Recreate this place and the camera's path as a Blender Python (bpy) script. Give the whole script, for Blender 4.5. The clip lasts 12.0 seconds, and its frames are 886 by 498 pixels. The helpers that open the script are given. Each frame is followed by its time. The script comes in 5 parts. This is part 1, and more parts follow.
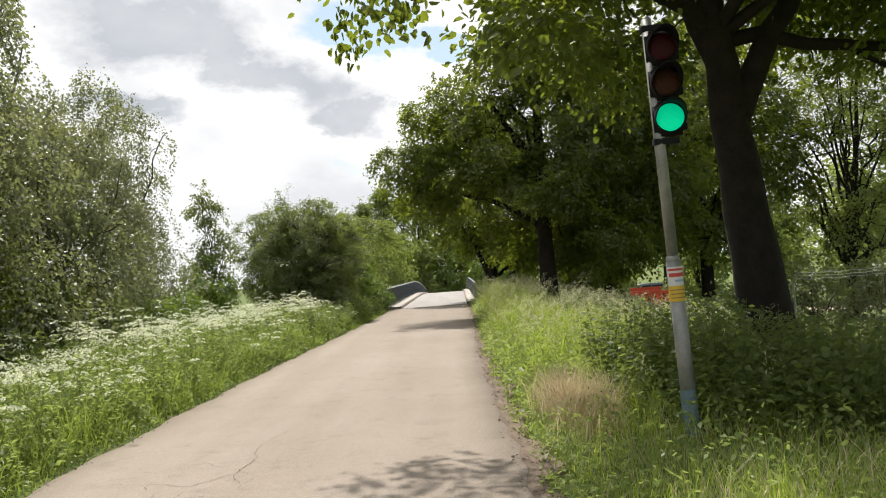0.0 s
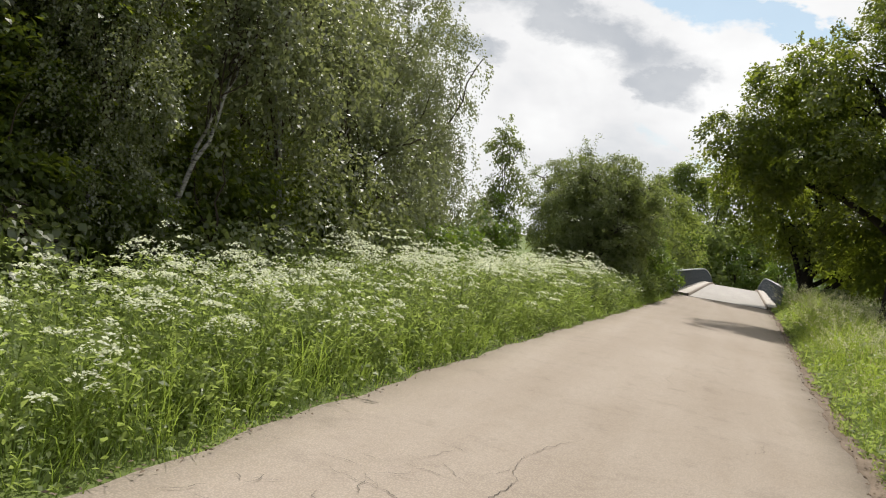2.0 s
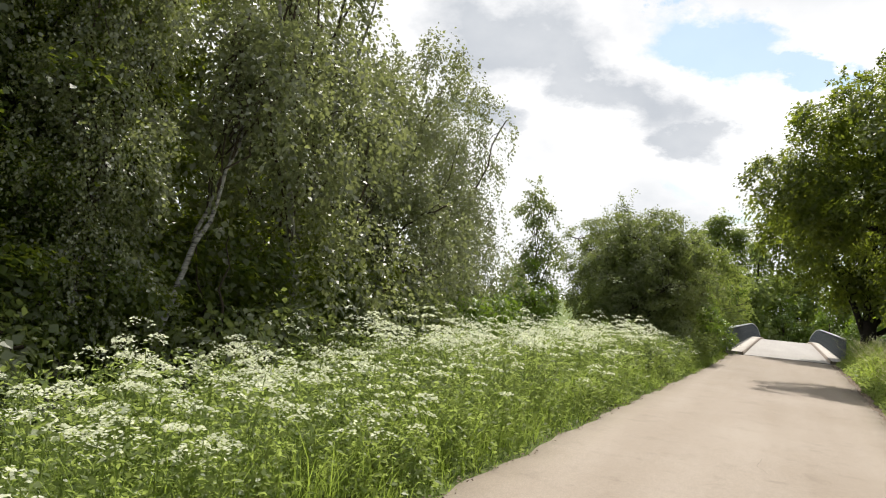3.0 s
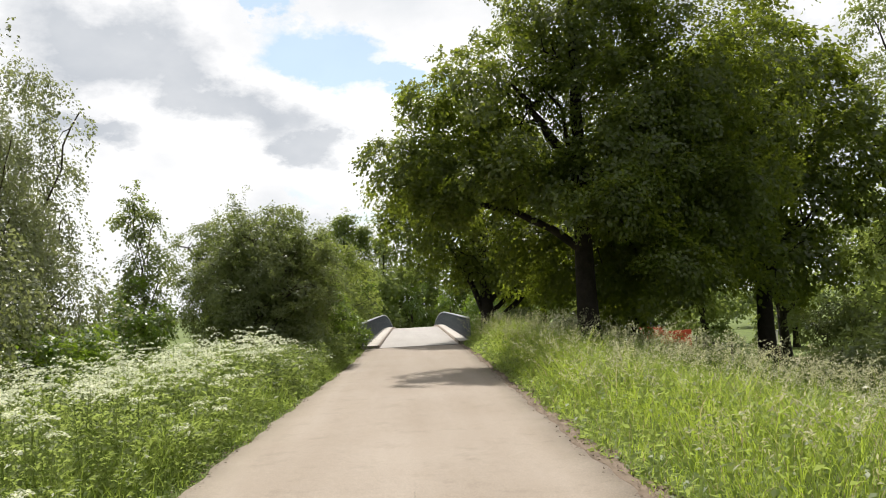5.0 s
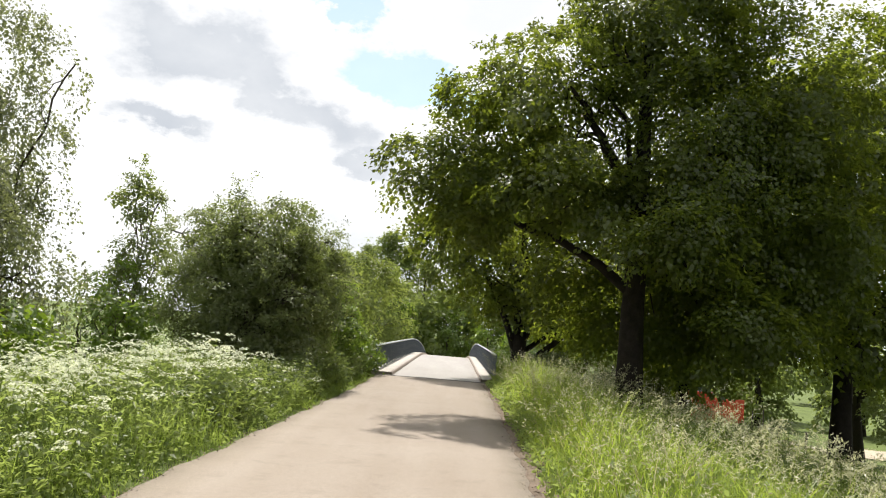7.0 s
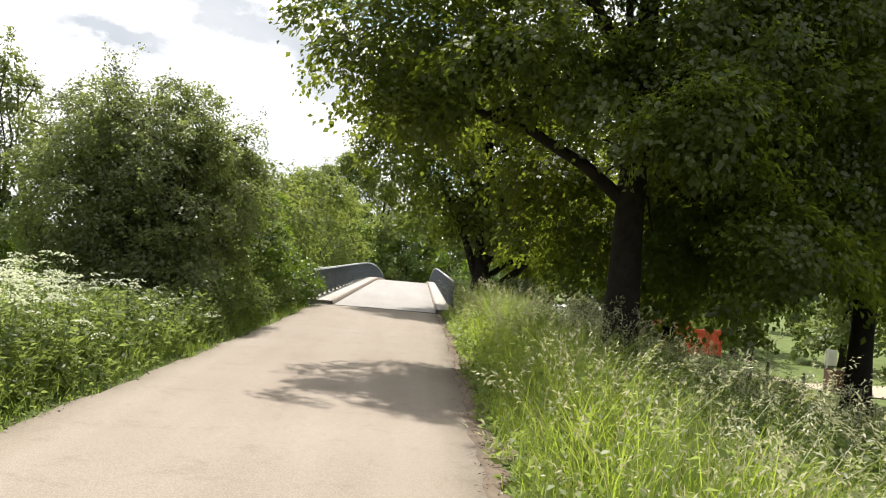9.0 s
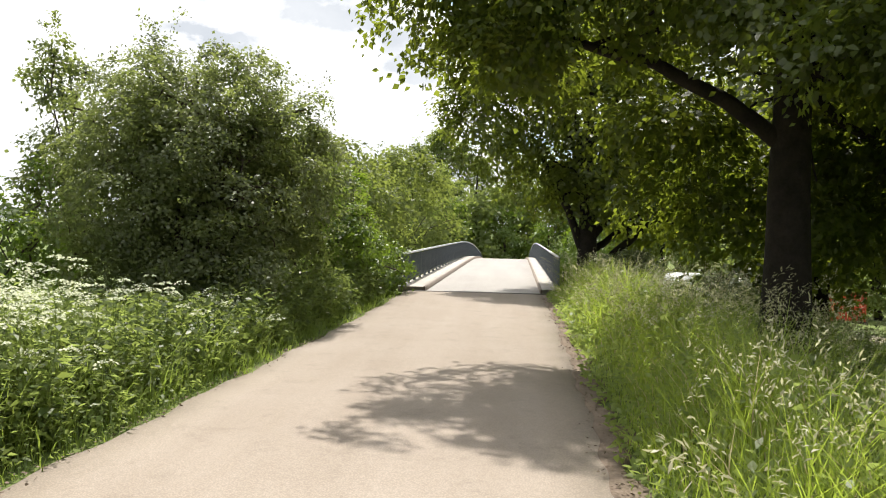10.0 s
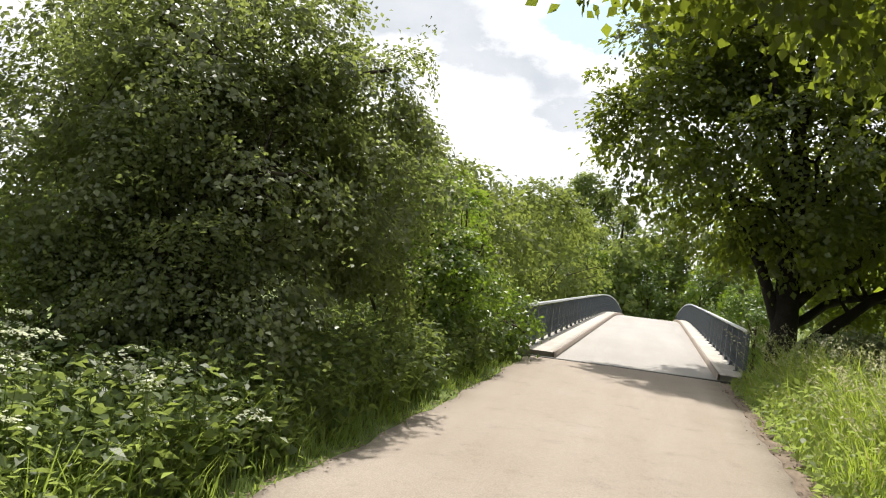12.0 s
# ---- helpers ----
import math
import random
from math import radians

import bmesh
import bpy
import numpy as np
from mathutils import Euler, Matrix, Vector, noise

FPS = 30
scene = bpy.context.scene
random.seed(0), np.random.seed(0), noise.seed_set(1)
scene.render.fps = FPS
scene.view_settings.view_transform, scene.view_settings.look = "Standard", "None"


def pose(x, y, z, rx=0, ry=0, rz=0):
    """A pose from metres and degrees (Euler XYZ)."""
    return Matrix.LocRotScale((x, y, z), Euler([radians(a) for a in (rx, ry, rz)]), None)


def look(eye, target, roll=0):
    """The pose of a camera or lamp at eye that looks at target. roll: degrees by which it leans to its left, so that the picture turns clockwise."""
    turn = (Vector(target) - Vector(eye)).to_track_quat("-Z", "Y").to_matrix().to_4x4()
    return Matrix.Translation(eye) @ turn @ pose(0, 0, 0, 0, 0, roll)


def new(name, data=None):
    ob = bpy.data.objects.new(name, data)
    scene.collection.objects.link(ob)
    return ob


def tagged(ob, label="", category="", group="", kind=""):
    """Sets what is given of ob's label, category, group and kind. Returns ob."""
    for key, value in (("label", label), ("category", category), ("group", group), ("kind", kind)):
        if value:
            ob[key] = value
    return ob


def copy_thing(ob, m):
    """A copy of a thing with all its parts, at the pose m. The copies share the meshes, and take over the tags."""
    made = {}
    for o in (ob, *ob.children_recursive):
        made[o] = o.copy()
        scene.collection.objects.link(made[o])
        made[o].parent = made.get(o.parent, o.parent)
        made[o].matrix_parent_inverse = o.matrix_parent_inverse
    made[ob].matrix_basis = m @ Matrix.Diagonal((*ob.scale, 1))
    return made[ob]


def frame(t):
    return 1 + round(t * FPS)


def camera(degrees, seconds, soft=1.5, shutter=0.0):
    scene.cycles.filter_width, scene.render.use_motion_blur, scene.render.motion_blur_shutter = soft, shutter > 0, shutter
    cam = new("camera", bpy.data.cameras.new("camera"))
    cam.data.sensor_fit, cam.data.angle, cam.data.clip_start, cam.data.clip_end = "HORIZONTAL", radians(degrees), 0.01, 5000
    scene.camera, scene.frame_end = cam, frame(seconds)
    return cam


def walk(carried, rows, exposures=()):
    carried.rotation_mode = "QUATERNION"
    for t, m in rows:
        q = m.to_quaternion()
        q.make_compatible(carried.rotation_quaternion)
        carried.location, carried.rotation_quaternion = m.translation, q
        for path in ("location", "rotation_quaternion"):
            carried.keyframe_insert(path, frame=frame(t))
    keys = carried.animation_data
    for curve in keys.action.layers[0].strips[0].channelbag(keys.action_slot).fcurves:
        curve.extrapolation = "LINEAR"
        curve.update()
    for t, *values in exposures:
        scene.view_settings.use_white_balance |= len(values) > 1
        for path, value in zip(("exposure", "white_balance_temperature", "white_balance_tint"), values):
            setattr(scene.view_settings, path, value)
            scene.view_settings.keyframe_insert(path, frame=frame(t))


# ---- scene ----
cam = camera(58.9, 12.0, 1.1)
METRES, EYE, TILT, LEAN, TURN = 22.0, 1.6, 1.7, 4.2, 0.0
ROWS = [
    (0.0, 0.0, 0.0, 0.0, 0.0, 0.0, -0.0),
    (0.5, -0.0045, 0.028, -0.0026, 6.85, -6.1, -4.43),
    (1.0, -0.0119, 0.0533, -0.0017, 9.44, -5.9, -6.82),
    (1.5, -0.0223, 0.0785, -0.0029, 8.96, -4.36, -9.93),
    (2.0, -0.0366, 0.1093, -0.0062, 20.74, -5.2, -12.16),
    (2.5, -0.0497, 0.1388, -0.0063, 25.26, -1.99, -8.91),
    (4.5, -0.0695, 0.2633, -0.0124, 3.29, 2.44, -3.02),
    (5.0, -0.0613, 0.2931, -0.0116, -3.36, 2.52, -1.31),
    (5.5, -0.0471, 0.324, -0.0126, -7.88, 0.71, 1.06),
    (6.0, -0.0375, 0.3582, -0.0116, -11.86, 1.81, -6.32),
    (6.5, -0.0333, 0.3931, -0.0108, -0.57, 5.75, -11.04),
    (7.0, -0.024, 0.4349, -0.0099, 0.09, 4.25, -8.89),
    (7.5, -0.0133, 0.4793, -0.0126, 0.12, 1.57, -6.63),
    (9.5, -0.003, 0.6753, -0.0161, -3.01, -1.46, -9.8),
    (10.0, -0.0027, 0.7337, -0.0178, 4.46, -3.42, -5.28),
    (10.5, -0.0015, 0.7933, -0.0189, 3.15, -3.68, -3.37),
    (11.0, -0.0069, 0.8495, -0.0207, 2.92, -2.79, -7.17),
    (11.5, -0.0146, 0.9137, -0.0256, 9.09, -1.36, -4.68),
    (12.0, -0.0273, 0.9758, -0.0287, 14.59, -1.62, -10.05),
]
walk(cam, [(t, pose(0, 0, EYE, TILT, LEAN, TURN) @ pose(METRES * x, METRES * y, METRES * z, 90 + pitch, roll, yaw)) for t, x, y, z, yaw, pitch, roll in ROWS],
     exposures=[(0.0, -0.03), (1.0, -0.12), (2.0, -0.21), (2.5, 0.02), (4.5, -0.07), (5.5, 0.1), (6.0, 0.17), (7.5, 0.18), (9.5, 0.30), (10.5, 0.32), (11.5, 0.24), (12.0, 0.26)])

# ---- daylight ----
SUN_TO = Vector((-0.22, 0.93, 1.65)).normalized()
sun = new("sun", bpy.data.lights.new("sun", "SUN"))
sun.data.energy, sun.data.angle, sun.data.color = 5.7, radians(1.0), (1.0, 0.95, 0.87)
sun.matrix_world = look((0, 0, 60), Vector((0, 0, 60)) - SUN_TO)

world = bpy.data.worlds.new("sky")
scene.world = world
world.use_nodes = True


class Nodes:
    """A small builder for node trees."""

    def __init__(self, tree):
        self.tree = tree
        tree.nodes.clear()

    def add(self, kind, inputs=(), **settings):
        node = self.tree.nodes.new(kind)
        for key, value in settings.items():
            setattr(node, key, value)
        for key, value in dict(inputs).items():
            if isinstance(value, bpy.types.NodeSocket):
                self.tree.links.new(value, node.inputs[key])
            else:
                node.inputs[key].default_value = value
        return node

    def math(self, op, a, b=0.0):
        return self.add("ShaderNodeMath", {0: a, 1: b}, operation=op).outputs[0]

    def ramp(self, fac, stops):
        node = self.add("ShaderNodeValToRGB", {"Fac": fac})
        ramp = node.color_ramp
        while len(ramp.elements) < len(stops):
            ramp.elements.new(0.5)
        for el, (place, colour) in zip(ramp.elements, stops):
            el.position, el.color = place, (*colour, 1.0)
        return node.outputs["Color"]

    def noise(self, vector, scale, detail=4.0, rough=0.55, distortion=0.0):
        return self.add("ShaderNodeTexNoise", {"Vector": vector, "Scale": scale, "Detail": detail, "Roughness": rough, "Distortion": distortion}).outputs["Fac"]

    def mix(self, fac, a, b, blend="MIX"):
        node = self.add("ShaderNodeMix", {0: fac, 6: a, 7: b}, data_type="RGBA", blend_type=blend)
        return node.outputs[2]


w = Nodes(world.node_tree)
coords = w.add("ShaderNodeTexCoord").outputs["Generated"]
split = w.add("ShaderNodeSeparateXYZ", {0: coords})
lift = w.math("ADD", w.math("MAXIMUM", split.outputs["Z"], 0.0), 0.45)
flat = w.add("ShaderNodeCombineXYZ", {0: w.math("DIVIDE", split.outputs["X"], lift), 1: w.math("DIVIDE", split.outputs["Y"], lift), 2: 1.7}).outputs[0]
sky = w.add("ShaderNodeTexSky", sky_type="NISHITA", sun_disc=False, sun_elevation=math.asin(SUN_TO.z), sun_rotation=math.atan2(SUN_TO.x, SUN_TO.y), air_density=1.0, dust_density=1.5)
cover = w.ramp(w.noise(flat, 1.5, 7.0, 0.56, 0.2), ((0.30, (0, 0, 0)), (0.38, (1, 1, 1))))
body = w.math("ADD", w.math("MULTIPLY", w.noise(flat, 1.7, 6.0, 0.52, 0.25), 0.8), w.math("MULTIPLY", w.noise(flat, 6.5, 5.0, 0.6, 0.1), 0.2))
billow = w.add("ShaderNodeTexNoise", {"Vector": flat, "Scale": 5.5, "Detail": 7.0, "Roughness": 0.62}).outputs["Color"]
wander = w.add("ShaderNodeVectorMath", {0: billow, 1: (0.5, 0.5, 0.5)}, operation="SUBTRACT").outputs[0]
drift = w.add("ShaderNodeVectorMath", {0: wander, 1: (0.34, 0.34, 0.0), 2: flat}, operation="MULTIPLY_ADD").outputs[0]


def cloud_mass(masses):
    """How far inside the nearest of some long, ragged cloud masses: (x, y, half length, half width, turn)."""
    deep = None
    for x, y, long, wide, turn in masses:
        local = w.add("ShaderNodeMapping", {"Vector": drift, "Location": (x, y, 1.7), "Rotation": (0, 0, radians(turn)), "Scale": (long, wide, 1.0)}, vector_type="TEXTURE").outputs[0]
        inside = w.math("SUBTRACT", 1.0, w.add("ShaderNodeVectorMath", {0: local}, operation="LENGTH").outputs["Value"])
        deep = inside if deep is None else w.math("MAXIMUM", deep, inside)
    return deep


shade = w.ramp(cloud_mass(((-0.42, 1.17, 0.20, 0.12, 40), (-0.29, 1.31, 0.30, 0.085, 50), (-0.16, 1.50, 0.10, 0.06, 60), (-0.54, 1.35, 0.12, 0.05, 30), (0.55, 1.2, 0.4, 0.16, 20), (-1.3, 0.9, 0.5, 0.2, 70))), ((0.0, (0, 0, 0)), (0.55, (1, 1, 1))))
hole = w.ramp(cloud_mass(((-0.07, 1.26, 0.15, 0.085, 35), (0.05, 1.33, 0.10, 0.05, 20), (-0.18, 1.12, 0.08, 0.035, 30), (0.7, 0.7, 0.4, 0.14, 10), (-0.8, 0.2, 0.5, 0.2, 40))), ((0.05, (0, 0, 0)), (0.4, (1, 1, 1))))
pale = w.ramp(body, ((0.42, (1.16, 1.16, 1.16)), (0.52, (1.02, 1.02, 1.03)), (0.62, (0.86, 0.88, 0.91))))
cloud = w.mix(shade, pale, w.ramp(body, ((0.38, (0.80, 0.82, 0.85)), (0.6, (0.54, 0.58, 0.64)))))
blue = w.add("ShaderNodeVectorMath", {0: sky.outputs["Color"], 1: (0.125, 0.15, 0.145)}, operation="MULTIPLY").outputs[0]
both = w.mix(w.math("MULTIPLY", cover, w.math("SUBTRACT", 1.0, w.math("MULTIPLY", hole, 0.68))), blue, cloud)
# cloud is brighter towards the sun
facing = w.add("ShaderNodeVectorMath", {0: coords, 1: tuple(SUN_TO)}, operation="DOT_PRODUCT").outputs["Value"]
bright = w.ramp(w.math("ADD", w.math("MULTIPLY", facing, 0.5), 0.5), ((0.0, (0.34, 0.36, 0.40)), (0.45, (0.46, 0.48, 0.52)), (0.80, (1.0, 1.0, 1.0))))
back = w.add("ShaderNodeBackground", {"Color": w.mix(1.0, both, bright, "MULTIPLY"), "Strength": 1.0})
w.tree.links.new(back.outputs[0], w.add("ShaderNodeOutputWorld").inputs["Surface"])


# ---- materials ----
def material(name):
    mat = bpy.data.materials.new(name)
    mat.use_nodes = True
    return mat, Nodes(mat.node_tree)


def finish(n, shader, mat):
    n.tree.links.new(shader, n.add("ShaderNodeOutputMaterial").inputs["Surface"])
    return mat


def surface(name, dark, light, scale=4.0, rough=0.8, metal=0.0, bump=0.3, grain=60.0, spec=0.3, vary=0.0):
    """A surface whose colour drifts between dark and light at two scales, with a fine relief."""
    mat, n = material(name)
    place = n.add("ShaderNodeTexCoord").outputs["Object"]
    a, b = n.noise(place, scale, 5.0, 0.6), n.noise(place, grain, 3.0, 0.6)
    fac = n.math("ADD", n.math("MULTIPLY", a, 0.65), n.math("MULTIPLY", b, 0.35))
    if vary:
        ident = n.add("ShaderNodeObjectInfo").outputs["Random"]
        fac = n.math("ADD", fac, n.math("MULTIPLY", n.math("SUBTRACT", ident, 0.5), vary))
    colour = n.ramp(fac, ((0.3, dark), (0.7, light)))
    relief = n.add("ShaderNodeBump", {"Height": b, "Strength": bump, "Distance": 0.01}).outputs[0]
    bsdf = n.add("ShaderNodeBsdfPrincipled", {"Base Color": colour, "Roughness": rough, "Metallic": metal, "Normal": relief, "Specular IOR Level": spec})
    return finish(n, bsdf.outputs[0], mat)


def leafy(name, dark, light, through_colour, share=0.42, gloss=0.06, rough=0.42):
    """Thin green leaves: diffuse, light passing through, and a weak sheen; each leaf differs."""
    mat, n = material(name)
    island = n.add("ShaderNodeNewGeometry").outputs["Random Per Island"]
    place = n.add("ShaderNodeTexCoord").outputs["Object"]
    patch = n.noise(place, 0.9, 3.0, 0.5)
    fac = n.math("ADD", n.math("MULTIPLY", island, 0.6), n.math("MULTIPLY", patch, 0.5))
    colour = n.ramp(fac, ((0.2, dark), (0.85, light)))
    glow = n.mix(n.math("MULTIPLY", fac, 0.7), (*through_colour, 1.0), colour)
    diffuse = n.add("ShaderNodeBsdfDiffuse", {"Color": colour, "Roughness": 0.6}).outputs[0]
    trans = n.add("ShaderNodeBsdfTranslucent", {"Color": glow}).outputs[0]
    both = n.add("ShaderNodeMixShader", {0: share, 1: diffuse, 2: trans}).outputs[0]
    shine = n.add("ShaderNodeBsdfGlossy", {"Color": (1, 1, 1, 1), "Roughness": rough}).outputs[0]
    return finish(n, n.add("ShaderNodeMixShader", {0: gloss, 1: both, 2: shine}).outputs[0], mat)


def road_material(name, dark, light, patchy):
    """Worn, sun-bleached asphalt with stone chips, tyre-smoothed lanes and old stains."""
    mat, n = material(name)
    place = n.add("ShaderNodeTexCoord").outputs["Object"]
    big = n.noise(place, 0.45, 4.0, 0.6)
    stretch = n.add("ShaderNodeMapping", {"Vector": place, "Scale": (1.6, 0.12, 1.0)}).outputs[0]
    lanes = n.noise(stretch, 1.0, 3.0, 0.5)
    chips = n.add("ShaderNodeTexVoronoi", {"Vector": place, "Scale": 70.0}).outputs["Distance"]
    fine = n.noise(place, 160.0, 2.0, 0.6)
    mottle = n.noise(place, 14.0, 4.0, 0.65)
    fac = n.math("ADD", n.math("MULTIPLY", big, 0.26), n.math("MULTIPLY", lanes, 0.36))
    fac = n.math("ADD", fac, n.math("ADD", n.math("MULTIPLY", fine, 0.2), n.math("MULTIPLY", mottle, 0.18)))
    colour = n.ramp(fac, ((0.3, dark), (0.68, light)))
    spots = n.ramp(n.noise(place, 2.3, 5.0, 0.7), ((0.3, (1 - patchy,) * 3), (0.45, (1, 1, 1))))
    colour = n.mix(1.0, colour, spots, "MULTIPLY")
    colour = n.mix(0.5, colour, n.ramp(chips, ((0.12, (1.12, 1.1, 1.06)), (0.62, (0.6, 0.58, 0.56)))), "MULTIPLY")
    relief = n.add("ShaderNodeBump", {"Height": chips, "Strength": 0.35, "Distance": 0.004}).outputs[0]
    bsdf = n.add("ShaderNodeBsdfPrincipled", {"Base Color": colour, "Roughness": 0.85, "Normal": relief, "Specular IOR Level": 0.25})
    return finish(n, bsdf.outputs[0], mat)


def lamp_glass(name, colour, strength):
    mat, n = material(name)
    place = n.add("ShaderNodeTexCoord").outputs["Object"]
    rows = n.add("ShaderNodeTexWave", {"Vector": place, "Scale": 30.0}, bands_direction="Z").outputs["Fac"]
    relief = n.add("ShaderNodeBump", {"Height": rows, "Strength": 0.4, "Distance": 0.004}).outputs[0]
    glow = n.mix(n.math("MULTIPLY", rows, 0.7), (*colour, 1.0), (colour[0] * 0.3, colour[1] * 0.4, colour[2] * 0.4, 1.0))
    bsdf = n.add("ShaderNodeBsdfPrincipled", {"Base Color": (*colour, 1.0), "Roughness": 0.45, "Normal": relief, "Specular IOR Level": 0.2, "Emission Color": glow, "Emission Strength": strength})
    return finish(n, bsdf.outputs[0], mat)


ASPHALT = road_material("bleached_asphalt", (0.262, 0.213, 0.168), (0.385, 0.335, 0.288), 0.16)
DECK = road_material("bridge_asphalt", (0.32, 0.30, 0.285), (0.44, 0.42, 0.40), 0.10)
CRACK = surface("crack_dirt", (0.055, 0.048, 0.042), (0.11, 0.095, 0.08), 20.0, 0.95)
EARTH = surface("verge_earth", (0.10, 0.078, 0.055), (0.25, 0.19, 0.145), 3.0, 0.95, bump=0.6, grain=40.0)
SOIL = surface("grassy_ground", (0.07, 0.095, 0.025), (0.15, 0.195, 0.05), 0.5, 0.95, bump=0.6, grain=18.0)
CONCRETE = surface("kerb_concrete", (0.33, 0.30, 0.27), (0.52, 0.48, 0.43), 1.5, 0.85, bump=0.3, grain=50.0)
KERBFACE = surface("kerb_steel_edge", (0.17, 0.13, 0.10), (0.30, 0.25, 0.21), 4.0, 0.7, bump=0.3)
RAILING = surface("weathered_grey_steel", (0.085, 0.10, 0.12), (0.155, 0.175, 0.20), 5.0, 0.5, 0.4, 0.1, 80.0, 0.5)
HANDRAIL = surface("bright_galvanised_steel", (0.5, 0.52, 0.53), (0.68, 0.7, 0.71), 8.0, 0.42, 0.6, 0.1, 80.0, 0.5)
JOINT = surface("expansion_joint_steel", (0.05, 0.045, 0.042), (0.11, 0.10, 0.09), 6.0, 0.6, 0.3)
GALV = surface("dull_galvanised_pole", (0.22, 0.22, 0.21), (0.38, 0.38, 0.36), 7.0, 0.5, 0.45, 0.15, 70.0, 0.5)
BLUEBAND = surface("worn_blue_paint", (0.10, 0.17, 0.21), (0.20, 0.27, 0.30), 12.0, 0.6, 0.1, 0.2, 60.0)
HOUSING = surface("black_signal_plastic", (0.007, 0.007, 0.008), (0.016, 0.016, 0.017), 10.0, 0.6, 0.0, 0.1, 80.0, 0.2)
RED_LENS = lamp_glass("unlit_red_lens", (0.045, 0.004, 0.007), 0.0)
AMBER_LENS = lamp_glass("unlit_amber_lens", (0.05, 0.016, 0.006), 0.0)
GREEN_LENS = lamp_glass("lit_green_lens", (0.0, 0.72, 0.36), 0.75)
LABEL_WHITE = surface("label_white", (0.6, 0.6, 0.6), (0.75, 0.75, 0.74), 14.0, 0.5)
LABEL_RED = surface("label_red", (0.5, 0.06, 0.05), (0.6, 0.1, 0.08), 14.0, 0.5)
LABEL_BLUE = surface("label_blue", (0.25, 0.38, 0.55), (0.35, 0.48, 0.62), 14.0, 0.5)
LABEL_YELLOW = surface("label_yellow", (0.65, 0.42, 0.04), (0.75, 0.5, 0.06), 14.0, 0.5)
# bark below its natural tone: deep crown shade is put into the colour
BARK = surface("furrowed_shade_dark_bark", (0.012, 0.010, 0.008), (0.038, 0.031, 0.025), 5.0, 0.95, bump=1.0, grain=28.0)
TWIG = surface("brown_twig_bark", (0.04, 0.03, 0.022), (0.09, 0.07, 0.05), 8.0, 0.95, bump=0.6)
LIME_LEAF = leafy("lime_leaf", (0.019, 0.036, 0.007), (0.098, 0.135, 0.022), (0.42, 0.50, 0.04), 0.46, 0.03)
BIRCH_LEAF = leafy("birch_leaf", (0.06, 0.08, 0.032), (0.22, 0.245, 0.11), (0.38, 0.42, 0.13), 0.46, 0.07, 0.45)
BUSH_LEAF = leafy("hawthorn_leaf", (0.05, 0.075, 0.026), (0.20, 0.235, 0.085), (0.38, 0.45, 0.10), 0.47, 0.035)
BRIGHT_LEAF = leafy("fresh_green_leaf", (0.06, 0.115, 0.014), (0.14, 0.21, 0.03), (0.32, 0.46, 0.03), 0.46, 0.04)
# WOOD_LEAF and FAR_LEAF are lightened: distance haze is put into the leaf colour
WOOD_LEAF = leafy("hazed_woodland_leaf", (0.09, 0.13, 0.04), (0.20, 0.25, 0.085), (0.42, 0.50, 0.10), 0.5, 0.015)
WILLOW_LEAF = leafy("grey_willow_leaf", (0.09, 0.115, 0.05), (0.19, 0.22, 0.11), (0.26, 0.31, 0.11), 0.42, 0.03)
FAR_LEAF = leafy("hazed_far_tree_leaf", (0.085, 0.12, 0.035), (0.19, 0.235, 0.07), (0.36, 0.42, 0.07), 0.46, 0.015)
HERB_LEAF = leafy("parsley_leaf", (0.085, 0.135, 0.032), (0.27, 0.33, 0.095), (0.52, 0.63, 0.15), 0.5, 0.02)
NETTLE_LEAF = leafy("nettle_leaf", (0.06, 0.1, 0.028), (0.17, 0.225, 0.075), (0.38, 0.46, 0.09), 0.46, 0.02)
GRASS_BLADE = leafy("grass_blade", (0.10, 0.165, 0.022), (0.31, 0.385, 0.065), (0.62, 0.76, 0.09), 0.52, 0.035)
BANK_BLADE = leafy("bank_grass_blade", (0.075, 0.13, 0.022), (0.22, 0.29, 0.06), (0.46, 0.58, 0.09), 0.5, 0.03)
STRAW = leafy("dry_straw", (0.44, 0.35, 0.19), (0.70, 0.59, 0.40), (0.62, 0.52, 0.30), 0.4, 0.03)
SEED_HEAD = leafy("grass_seed_head", (0.40, 0.39, 0.22), (0.62, 0.60, 0.40), (0.62, 0.6, 0.34), 0.48, 0.03)
BLOSSOM = leafy("white_umbel", (0.70, 0.73, 0.50), (0.88, 0.89, 0.74), (0.84, 0.87, 0.6), 0.45, 0.02)


def birch_bark():
    mat, n = material("white_birch_bark")
    place = n.add("ShaderNodeTexCoord").outputs["Object"]
    bands = n.noise(n.add("ShaderNodeMapping", {"Vector": place, "Scale": (3.0, 3.0, 14.0)}).outputs[0], 1.6, 5.0, 0.7)
    colour = n.ramp(bands, ((0.40, (0.05, 0.045, 0.04)), (0.47, (0.26, 0.25, 0.23)), (0.7, (0.42, 0.41, 0.38))))
    bsdf = n.add("ShaderNodeBsdfPrincipled", {"Base Color": colour, "Roughness": 0.8})
    return finish(n, bsdf.outputs[0], mat)


BIRCH_BARK = birch_bark()


